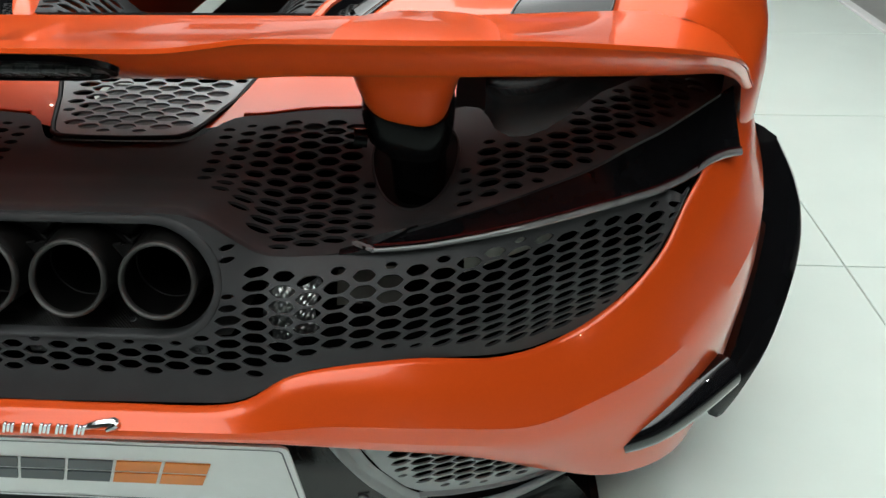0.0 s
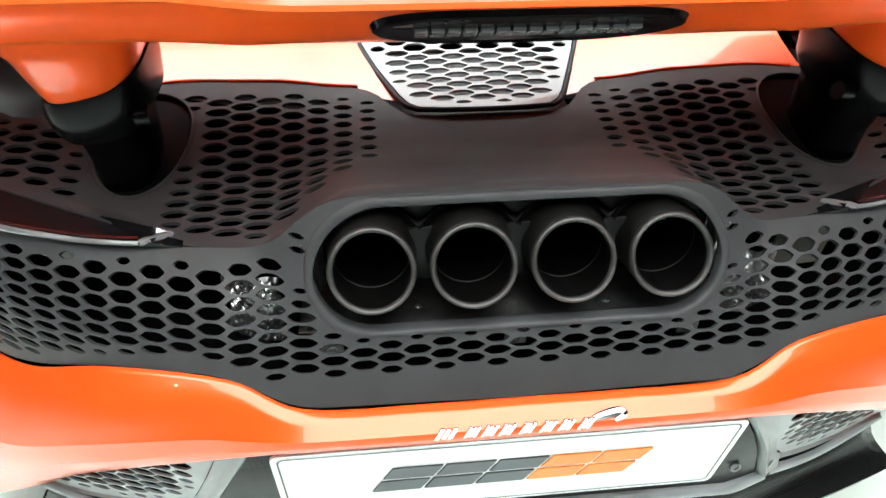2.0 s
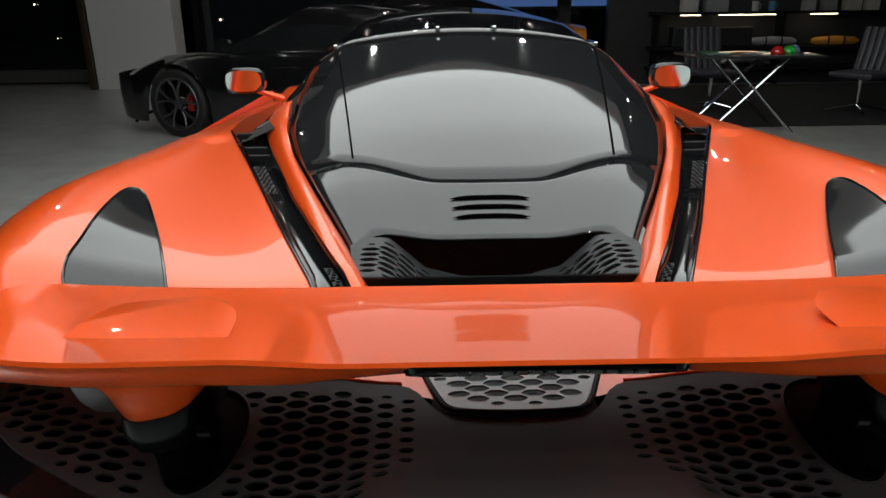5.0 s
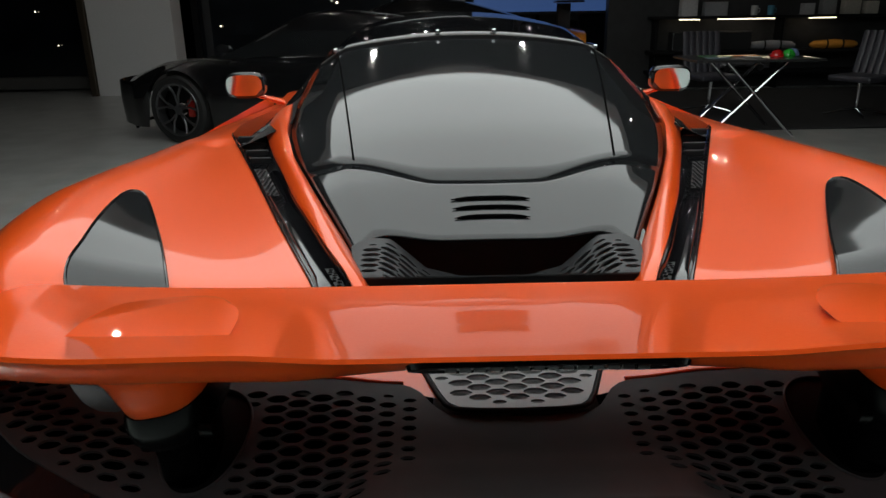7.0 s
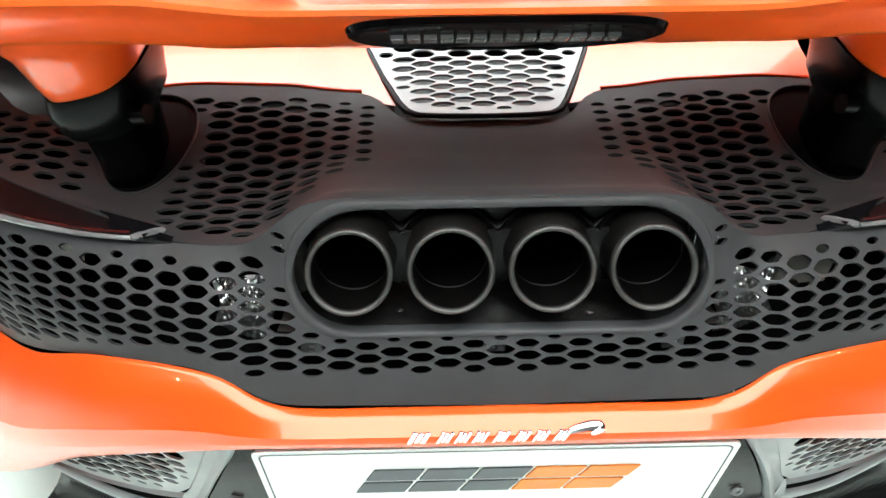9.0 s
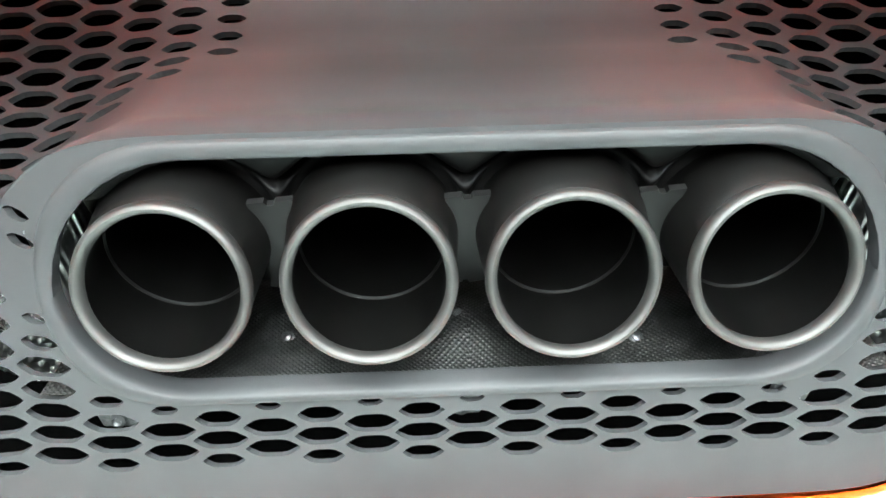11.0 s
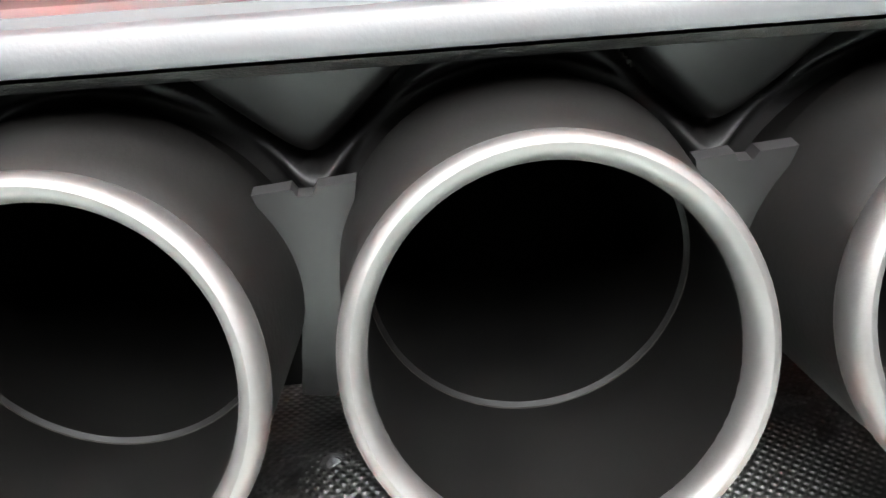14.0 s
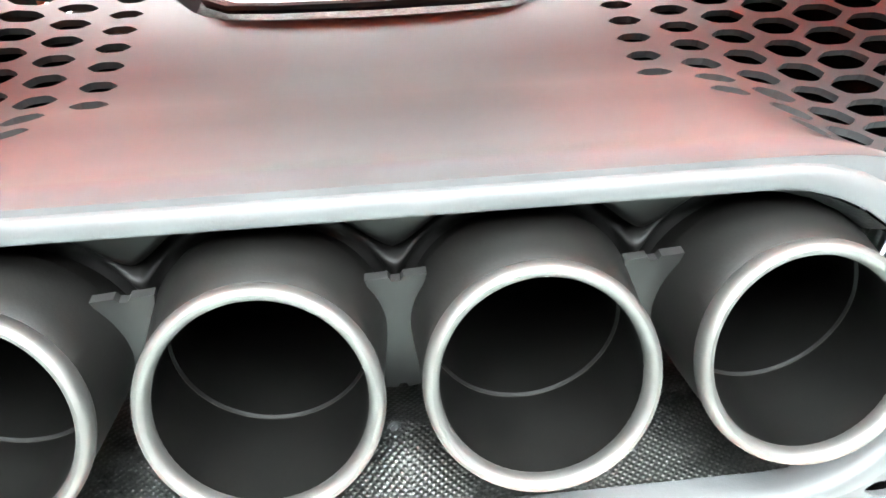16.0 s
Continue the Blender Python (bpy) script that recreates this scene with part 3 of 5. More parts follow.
def end_foil(s):
    rows = []
    for z in np.linspace(.645, .714, 12):
        rows.append([(s * (.2075 - .0235 * t) + s * .0008 * math.sin(19 * math.pi * t + 25 * z), .026 + .046 * t - .0016 * math.sin(19 * math.pi * t + 25 * z), z + .004 * math.sin(9 * t)) for t in np.linspace(0, 1, 96)])
    link("side_foil", [p for r in rows for p in r], grid_faces(12, 96), FOILB, car, "ribbed silver foil beside the outer pipe")
    rows = []
    for v in np.linspace(0, 1, 56):
        rows.append([(s * (.234 + .058 * u + .004 * math.sin(9 * v)), .034 + .02 * v * v + .035 * (u - .35) ** 2 + .003 * math.sin(5 * v + 3 * u) - .0020 * (max(0, math.sin(13 * math.pi * u) * math.sin(15 * math.pi * v))) ** .7, .584 + .072 * v + .004 * math.sin(7 * u)) for u in np.linspace(0, 1, 50)])
    link("muffler_foil", [p for r in rows for p in r], grid_faces(56, 50), FOILD, car, "dimpled silver foil behind the mesh")
    if s > 0:
        rows = [[(.300 + .078 * u + .010 * v, .093 + .012 * u, .572 + .080 * v) for u in (0, .5, 1)] for v in (0, .5, 1)]
        hg = link("exhaust_hanger", [p for r in rows for p in r], grid_faces(3, 3), ZINC, car, "bright sheet metal hanger behind the mesh")
        turned("bolt", [(0, .006), (.003, .006), (.004, .004), (.004, .0002)], (.340, .096, .600), (0, -1, .1), STEEL, hg, n=14)
    rows = [[(s * (.455 + .115 * u), .125 + .06 * u + .01 * v, .628 + .012 * u + .060 * v) for u in (0, .5, 1)] for v in (0, .5, 1)]
    link("inner_shield", [p for r in rows for p in r], grid_faces(3, 3), ZINC, car, "grey sheet metal shield behind the mesh")


both(end_foil)
for x in (-.185, -.005, .172):
    box("screw_tab", (x, -.009, .616), (.022, .004, .018), LAGGING, car, bevel=.002)
    turned("screw", [(0, .0042), (.0025, .0042), (.0032, .0026), (.002, .0016), (.002, .0002)], (x, -.011, .6155), (0, -1, .35), ALLOY, car, n=14)

# ---- orange bumper, from the black tail's edge round to the flank ----
cols = [((0, -.047, .570), (0, -.065, .565), (0, -.0755, .559), (0, -.0775, .551), (0, -.070, .542), (0, -.03, .545)),
        ((.10, -.047, .570), (.10, -.065, .565), (.10, -.0755, .559), (.10, -.0775, .551), (.10, -.070, .542), (.10, -.03, .545)),
        ((.215, -.046, .574), (.22, -.064, .566), (.225, -.073, .558), (.235, -.074, .548), (.25, -.064, .537), (.25, -.02, .540)),
        ((.285, -.030, .605), (.295, -.050, .582), (.31, -.060, .557), (.325, -.060, .533), (.35, -.045, .510), (.35, 0, .512)),
        ((.40, .0, .603), (.408, -.028, .572), (.425, -.037, .535), (.445, -.030, .495), (.47, .005, .440), (.46, .05, .44)),
        ((.50, .048, .565), (.515, .020, .530), (.535, .010, .490), (.555, .022, .440), (.57, .06, .350), (.55, .1, .36)),
        ((.58, .108, .548), (.600, .080, .512), (.62, .068, .475), (.65, .078, .420), (.66, .100, .290), (.63, .15, .30)),
        ((.65, .145, .580), (.685, .130, .535), (.71, .122, .490), (.735, .132, .430), (.74, .145, .265), (.71, .2, .27)),
        ((.70, .180, .625), (.745, .182, .572), (.78, .185, .515), (.805, .20, .440), (.80, .21, .245), (.77, .26, .25)),
        ((.735, .235, .668), (.79, .245, .608), (.84, .265, .545), (.865, .29, .460), (.86, .32, .225), (.83, .36, .23)),
        ((.775, .300, .690), (.835, .32, .635), (.89, .36, .570), (.915, .41, .480), (.91, .45, .205), (.88, .47, .2)),
        ((.825, .385, .698), (.88, .44, .660), (.925, .50, .600), (.955, .58, .500), (.95, .65, .190), (.90, .66, .19)),
        ((.90, .55, .700), (.93, .62, .670), (.955, .70, .620), (.965, .80, .520), (.96, .80, .30), (.92, .80, .30))]


def bumper_rows(s):
    lines = [fine([c[k] for c in cols], 73) for k in range(6)]
    out = []
    for i in range(73):
        p = [l[i] for l in lines]
        r = fine([p[0], np.array(p[0]) * .5 + np.array(p[1]) * .5 + np.array((0, -.002, .0013)), p[1], p[2]], 10)[:-1]
        r += fine(p[2:], 12)
        out.append(flip(r, s))
    return out


rows = list(reversed(bumper_rows(-1)))[:-1] + bumper_rows(1)
thick(loft("rear_bumper", rows, ORANGE, car, "glossy orange rear bumper", auto=13), .003, -1)

# ---- fenders, engine flanks and roof sides: z over (x, y), forward of the tail ----
xbo = smooth_table([(.30, .22), (.40, .26), (.474, .29), (.69, .38), (1.02, .508), (1.35, .638), (1.5, .66), (2.3, .70)], .02)
xbi = smooth_table([(.30, .15), (.445, .215), (.57, .272), (.805, .368), (1.1, .470), (1.3, .53), (1.5, .56), (2.3, .60)], .02)
zbo = smooth_table([(.30, .742), (.38, .750), (.42, .775), (.474, .820), (.69, .846), (1.02, .880), (1.35, .908), (1.6, .905), (2.3, .86)], .03)
seam_x = smooth_table([(.30, .120), (.45, .180), (.515, .208), (.626, .250), (.81, .333), (1.0, .405), (1.15, .445), (1.35, .470), (1.7, .47), (2.3, .5)], .02)
seam_z = smooth_table([(.30, .742), (.40, .752), (.45, .775), (.515, .807), (.626, .830), (.81, .882), (1.0, .915), (1.15, .95), (1.35, .985), (2.3, .98)], .02)
outer = smooth_table([(.30, .745), (.38, .80), (.45, .86), (.55, .905), (.7, .945), (.9, .955), (1.2, .94), (1.6, .915), (2.2, .93), (2.6, .94)], .03)
crest = smooth_table([(.30, .70), (.37, .76), (.41, .835), (.46, .882), (.6, .900), (.8, .912), (1.0, .910), (1.2, .903), (1.4, .897), (1.8, .875), (2.4, .83)], .03)
xcr = smooth_table([(.30, .70), (.45, .735), (.8, .755), (1.0, .73), (1.2, .71), (1.5, .70), (2.3, .75)], .04)


def flank(a, y):
    """Height of the orange upper body at a metres from the middle."""
    i, c, o = xbo(y), xcr(y), outer(y)
    if a <= c:
        u = max(0.0, (a - i) / max(.02, c - i))
        return zbo(y) + (crest(y) - zbo(y)) * u ** 1.8 - .012 * math.sin(math.pi * u) * (y < 1.3)
    u = min(1.0, (a - c) / (o - c))
    return crest(y) - .11 * u ** 2.2


def fender(s):
    rows = []
    for y in np.linspace(.425, 2.3, 84):
        i, o = xbo(y), outer(y)
        r = [(s * i, y, zbo(y) - .05)]
        for u in np.linspace(0, 1, 37):
            a = i + (o - i) * u
            r.append((s * a, y, float(np.mean([flank(max(i, min(o, a + d)), y) for d in (-.025, -.012, 0, .012, .025)]))))
        r += [(s * (o + .012), y, crest(y) - .16), (s * (o + .014), y, .66), (s * (o + .010), y, .60), (s * (o + .005), y, .52)]
        rows.append(r)
    loft("rear_fender", rows, ORANGE, car, "glossy orange rear fender", auto=80)
    rows = []
    for v in np.linspace(0, 1, 16):
        r = []
        for u in np.linspace(0, 1, 18):
            y0 = .284 + .028 * sstep(.02, .14, u)
            y = y0 + (.445 - y0) * v
            g = float(np.interp(y, [.268, .290, .360, .430, .475], [.090, .100, .125, .150, .172])) + .006
            x = g + (.435 - g) * u
            r.append((s * x, y, .739 + .12 * (y - .30) + .9 * max(0, y - .30) ** 2 + .36 * max(0, y - .41)))
        rows.append(r)
    loft("engine_flank", rows, ORANGE, car, "orange panel beside the engine grille", auto=80)


both(fender)


def flank_lip(s):
    lip = [(s * x, y_deck(x) + .002, deck(x, y_deck(x))[2] - .0005) for x in np.linspace(.15, .41, 24)]
    sweep("flank_lip", lip, .003, ORANGE, car, "orange edge of the panel against the tail deck", n=8)


both(flank_lip)

# ---- raised wing ----
w_te = [(0, .022, .935), (.10, .022, .935), (.19, .020, .936), (.235, .014, .942), (.275, .004, .950), (.32, .000, .952), (.42, .004, .950), (.52, .040, .938), (.60, .085, .920), (.68, .155, .892), (.75, .240, .856), (.80, .320, .818), (.845, .41, .765), (.87, .46, .735)]
w_be = [(0, .150, .858), (.10, .130, .866), (.19, .085, .884), (.235, .062, .892), (.275, .046, .901), (.32, .040, .905), (.42, .040, .905), (.52, .075, .893), (.60, .120, .877), (.68, .190, .852), (.75, .275, .822), (.80, .350, .787), (.845, .43, .742), (.87, .47, .722)]
w_fe = [(0, .395, .853), (.10, .395, .853), (.19, .395, .853), (.235, .395, .853), (.275, .395, .853), (.32, .396, .853), (.42, .400, .853), (.52, .408, .853), (.60, .418, .853), (.68, .435, .850), (.75, .46, .838), (.80, .49, .815), (.845, .52, .775), (.87, .54, .74)]


def wing_section(i):
    te, be, fe = (np.array(w[i]) for w in (W1, W2, W3))
    top = [te + (fe - te) * u + np.array((0, 0, (te[2] - fe[2]) * ((1 - u) ** 1.5 - (1 - u)))) for u in np.linspace(0, 1, 14)]
    lip = [te + np.array((0, -.002, -.004)), te + (be - te) * .12 + np.array((0, .0, -.002))]
    face = [te + (be - te) * u + np.array((0, 0, -.004 * math.sin(math.pi * u))) for u in (.35, .6, .85, 1)]
    und = [be + (fe - be) * u + np.array((0, 0, -.010 * math.sin(math.pi * u))) for u in (.08, .3, .6, .85, .97)]
    return [tuple(p) for p in top[::-1] + lip + face + und]


W1, W2, W3 = fine(w_te, 53), fine(w_be, 53), fine(w_fe, 53)
half = [wing_section(i) for i in range(53)]
wing = loft("rear_wing", [flip(r, -1) for r in reversed(half[1:])] + half, ORANGE, car, "glossy orange raised rear wing", close=True, caps=True, auto=42)
# brake lamp in the wing's rear face
hw = .134


def lamp_point(x, off):
    te = np.array((x, .022, .935))
    be = np.array([x] + [float(np.interp(abs(x), [q[0] for q in w_be], [q[k] for q in w_be])) for k in (1, 2)])
    return te + (be - te) * .46 + np.array((0, -.5, -.866)) * off


def lamp_ring(scale, off):
    p = []
    for k in range(48):
        a = 2 * math.pi * k / 48
        c, s = math.cos(a), math.sin(a)
        u = math.copysign(abs(c) ** .55, c) * scale
        v = math.copysign(abs(s) ** .75, s) * scale
        x = hw * u * (1 - .10 * (v < 0) * abs(v))
        te = np.array((x, .022, .935))
        be = np.array((x, float(np.interp(abs(x), [q[0] for q in w_be], [q[1] for q in w_be])), float(np.interp(abs(x), [q[0] for q in w_be], [q[2] for q in w_be]))))
        q = te + (be - te) * (.46 - .36 * v)
        d = np.array((0, -.5, -.866)) * off
        p.append(tuple(q + d))
    return p


rings = [lamp_ring(1.0, .002), lamp_ring(.98, .0075), lamp_ring(.91, .0085), lamp_ring(.87, .0070), lamp_ring(.62, .0070), lamp_ring(.35, .0070)]
blk = link("brake_lamp", [p for r in rings for p in r] + [tuple(lamp_point(0, .0070))], [(i * 48 + j, (i + 1) * 48 + j, (i + 1) * 48 + (j + 1) % 48, i * 48 + (j + 1) % 48) for i in range(5) for j in range(48)] + [(240 + j, 240 + (j + 1) % 48, 288) for j in range(48)], LAMPB, wing, "gloss black high brake lamp")
for i in range(14):
    x = -.091 + .014 * i
    q = Vector(lamp_point(x, .0084))
    box("lamp_cell", q, (.011, .020, .004), CLEAR, blk, bevel=.001, m=Matrix.Rotation(radians(-31), 4, "X"))


def post(s):
    def oval(x0, x1, y0, y1, z, back=0.0, lean=0.0, e=.7):
        """A rounded section; back: its rise towards the front of the car, lean: its rise towards the middle."""
        r = []
        for k in range(32):
            a = 2 * math.pi * k / 32
            c, n_ = math.copysign(abs(math.cos(a)) ** e, math.cos(a)), math.copysign(abs(math.sin(a)) ** e, math.sin(a))
            r.append((s * ((x0 + x1) / 2 + (x1 - x0) / 2 * c), (y0 + y1) / 2 + (y1 - y0) / 2 * n_, z + back * (1 + n_) / 2 + lean * (1 - c) / 2))
        return r
    rows = [oval(.318, .490, .05, .24, .905), oval(.332, .466, .070, .258, .888, .010, .004), oval(.337, .452, .082, .252, .868, .016, .008), oval(.341, .445, .090, .248, .846, .020, .013), oval(.344, .440, .098, .244, .828, .024, .018), oval(.348, .436, .104, .240, .818, .026, .020)]
    loft("wing_post", rows, ORANGE, wing, "orange wing support", close=True, caps=True, auto=60)
    rows = [oval(.350, .434, .110, .238, .826, .024, .020), oval(.344, .440, .101, .246, .821, .024, .020), oval(.342, .443, .099, .252, .806, .018, .016), oval(.345, .441, .106, .250, .788, .010, .012), oval(.356, .436, .118, .246, .776, .006, .008)]
    st_ = loft("wing_strut", rows, DARKG, car, "black wing strut", close=True, caps=True, auto=40)
    loft("strut_leg", [oval(.362, .434, .128, .245, .800), oval(.366, .430, .150, .252, .74), oval(.370, .428, .165, .258, .62)], DARKG, st_, "gloss black strut leg", close=True, caps=True, auto=50)
    ring_ = [(s * (.394 + .040 * math.cos(a)), .196 + .050 * math.sin(a), .688 + .012 * math.sin(a)) for a in np.linspace(0, 2 * math.pi, 30)]
    sweep("strut_boot", ring_ + ring_[1:2], .006, GLOSS, st_, "glossy rubber boot", n=8)
    sweep("strut_bolt", [(s * .352, .120, .806), (s * .338, .118, .808)], .010, DARKG, st_, n=12)
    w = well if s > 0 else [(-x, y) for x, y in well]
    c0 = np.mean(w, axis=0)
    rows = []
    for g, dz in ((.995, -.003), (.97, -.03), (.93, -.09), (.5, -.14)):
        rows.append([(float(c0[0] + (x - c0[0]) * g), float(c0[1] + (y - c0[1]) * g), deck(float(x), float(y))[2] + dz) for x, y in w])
    sw_ = loft("strut_well", rows, WELL, car, "deep well round the wing strut, its shade painted black", close=True, caps=True, auto=50)
    lp = [(float(c0[0] + (x - c0[0]) * 1.01), float(c0[1] + (y - c0[1]) * 1.01), deck(float(x), float(y))[2] + .001) for x, y in w]
    sweep("well_lip", lp + lp[:2], .0016, SATIN, sw_, n=8)


both(post)

# ---- rear lamps ----


def rear_lamp(s):
    body, bar, red = [], [], []
    for a in np.linspace(.322, .825, 40):
        yt, zt, yb, zb = y_lamp(a), z_lamp(a), y_top(a), z_top(a)
        u = sstep(.322, .37, a)
        top = np.array((s * a, yt + .004, zt - .001))
        mid = np.array((s * a, yb - .006 * u, zb + .0105 * u + .001))
        low = np.array((s * a, yb + .004, zb + .001))
        inner = [top * (1 - k) + mid * k + np.array((0, 0, -.003 * u * math.sin(math.pi * k))) for k in (0, .25, .5, .75, 1)]
        body.append([tuple(p) for p in inner] + [(s * a, yb - .007 * u, zb + .005 * u), tuple(low)])
        if a > .352:
            bar.append((s * a, yb - .0075 * u, zb + .0085))
            red.append((s * a, yb - .0062 * u, zb + .0145))
    unit = loft("tail_lamp", body, LAMPB, car, "smoked black slim tail lamp", auto=50)
    n = len(bar)
    sweep("light_bar", bar, [.0024 + .003 * k / (n - 1) for k in range(n)], CLEAR, unit, "silver grey light bar", n=10)
    sweep("red_strip", red, .0013, REDLENS, unit, "dark red strip over the bar", n=8)
    b0, b1 = np.array(bar[0]), np.array((s * .334, .078, deck(.334, .078)[2] + .002))
    q = [(.334, .080), (.405, .098), (.365, .068), (.350, .060)]
    link("tip_cover", [(s * x, y, deck(x, y)[2] + h) for h in (.0022, -.004) for x, y in q], [(0, 1, 2, 3), (7, 6, 5, 4)] + [(k, (k + 1) % 4, 4 + (k + 1) % 4, 4 + k) for k in range(4)], LAMPB, unit, smooth=False)
    sweep("lens_tip", [tuple(b0 + (b1 - b0) * k) for k in (0, .2, .4, .6, .8, .93, 1)], [.0030, .0042, .0036, .0042, .0038, .0036, .0016], CLEAR, unit, "clear slanted end of the lens", n=6)


both(rear_lamp)

# ---- grey pierced centre panel and engine bowl ----


def cpanel(x, y):
    return (x, y, .741 + .03 * (y - .25) + .5 * max(0, y - .25) ** 2 + .25 * max(0, y - .40) - .10 * x * x)


hp = [(0, .252), (.05, .254), (.078, .258), (.090, .268), (.100, .290), (.125, .360), (.150, .430), (.172, .475)]
outline = hp + [(0, .478)] + [(-x, y) for x, y in reversed(hp[1:])]
zone = [(0, .258), (.045, .259), (.080, .265), (.092, .285), (.115, .355), (.14, .43), (.155, .46), (0, .465)]
zone = zone + [(-x, y) for x, y in reversed(zone[1:-1])]
holes = hex_field(zone, [], .0245, .0230, .0165, .0072, x0=0, y0=.277, margin=.002, fade=.018, least=.42)
pierced("engine_grille", outline, holes, cpanel, GREYPAINT, car, "grey pierced engine grille", t=.003)
trim = [(x * 1.0 + .0035 * (x > 0), y - .003, cpanel(x, y)[2] - .002) for x, y in hp]
sweep("grille_seal", [(-x, y, z) for x, y, z in reversed(trim[1:])] + trim, .0032, DARK, car, "black rubber seal", n=8)
box("engine_foil", (0, .375, .718), (.22, .20, .006), LAGGING, car, "silver foil under the grille", bevel=0)


def bowl(x, y):
    a = abs(x)
    t = sstep(.09, .20, a)
    z = .835 + .12 * (y - .58)
    return (x, y, z - .070 * (1 - t))


ob_ = [(-.232, .50), (.232, .50), (.246, .612), (.225, .645), (.18, .652), (.12, .645), (.06, .637), (0, .634), (-.06, .637), (-.12, .645), (-.18, .652), (-.225, .645), (-.246, .612)]
zb_ = [(-.228, .505), (.228, .505), (.238, .610), (.18, .640), (0, .625), (-.18, .640), (-.238, .610)]
pierced("engine_bowl", ob_, hex_field(zb_, [], .030, .019, .0170, .0062, margin=.004, fade=.02), bowl, SATIN, car, "black pierced bowl over the engine", t=.003, step=.012)
# near-black slab standing for the shade under the bowl
box("bowl_shade_slab", (0, .58, .725), (.46, .16, .02), VOID, car, bevel=0)

# ---- dark glass canopy ----
gz = smooth_table([(.55, .81), (.634, .840), (.80, .905), (1.0, .970), (1.3, 1.050), (1.7, 1.138), (2.1, 1.185), (2.6, 1.20), (3.0, 1.15), (3.4, 1.0)], .03)
gw = smooth_table([(.55, .218), (.634, .250), (.81, .329), (1.0, .401), (1.15, .441), (1.35, .458), (1.7, .455), (2.4, .47), (3.0, .48), (3.4, .50)], .03)
gdrop = lerp_table([(.55, .005), (.634, .012), (.81, .022), (1.0, .052), (1.15, .062), (1.35, .075), (1.7, .085), (2.4, .12), (3.4, .12)])


def glass_pt(u, y):
    return (gw(y) * u, y, gz(y) - gdrop(y) * (.6 * abs(u) ** 2 + 2.2 * max(0.0, abs(u) - .80)))


def y_edge(u):
    return .634 + .020 * math.exp(-((abs(u) - .75) / .22) ** 2) - .03 * max(0, abs(u) - .8) / .2


us = np.linspace(-1, 1, 41)
g1 = [[glass_pt(u, y_edge(u) + (.80 + .045 * abs(u) ** 2 + .06 * sstep(.3, .8, abs(u)) - y_edge(u)) * t) for u in us] for t in np.linspace(0, 1, 12)]
thick(loft("engine_window", g1, GLASS, car, "smoked glass engine cover", auto=80), .004, -1)
g2 = [[glass_pt(u, .8018 + .045 * abs(u) ** 2 + .06 * sstep(.3, .8, abs(u)) + (1.70 - .8018 - .045 * abs(u) ** 2 - .06 * sstep(.3, .8, abs(u))) * t) for u in us] for t in np.linspace(0, 1, 20)]
thick(loft("rear_window", g2, GLASS, car, "smoked rear window", auto=80), .004, -1)
g3 = [[glass_pt(u, y) for u in us] for y in np.linspace(1.706, 3.4, 20)]
thick(loft("roof", g3, GLOSS, car, "gloss black roof", auto=80), .004, -1)
for s in (1, -1):
    pts = []
    for t in np.linspace(0, 1, 16):
        y = .904 + (1.72 - .904) * t
        x = .268 + (.392 - .268) * t
        pts.append((s * x, y, glass_pt(min(1.0, x / gw(y)), y)[2] + .001))
    sweep("glass_joint", pts, .0022, VOID, car, "black glass joint", n=6)
sweep("roof_edge", [glass_pt(u, 1.703)[:2] + (glass_pt(u, 1.703)[2] + .002,) for u in np.linspace(-.97, .97, 25)], .003, RIMMET, car, "bright roof edge", n=6)
for x in (-.085, .085, -.395, .395):
    u = x / gw(1.76)
    box("roof_clip", glass_pt(u, 1.76)[:2] + (glass_pt(u, 1.76)[2] + .006,), (.014, .13, .014), CHROME, car, bevel=.003)
for k in range(3):
    y = .745 - .026 * k
    sweep("air_slot", [glass_pt(u * .25, y - .006 * abs(u) ** 3)[:2] + (glass_pt(u * .25, y)[2] + .0008,) for u in np.linspace(-1, 1, 11)], [.0005 + .0042 * (1 - abs(u) ** 4) for u in np.linspace(-1, 1, 11)], VOID, car, "narrow black air slot", n=8)


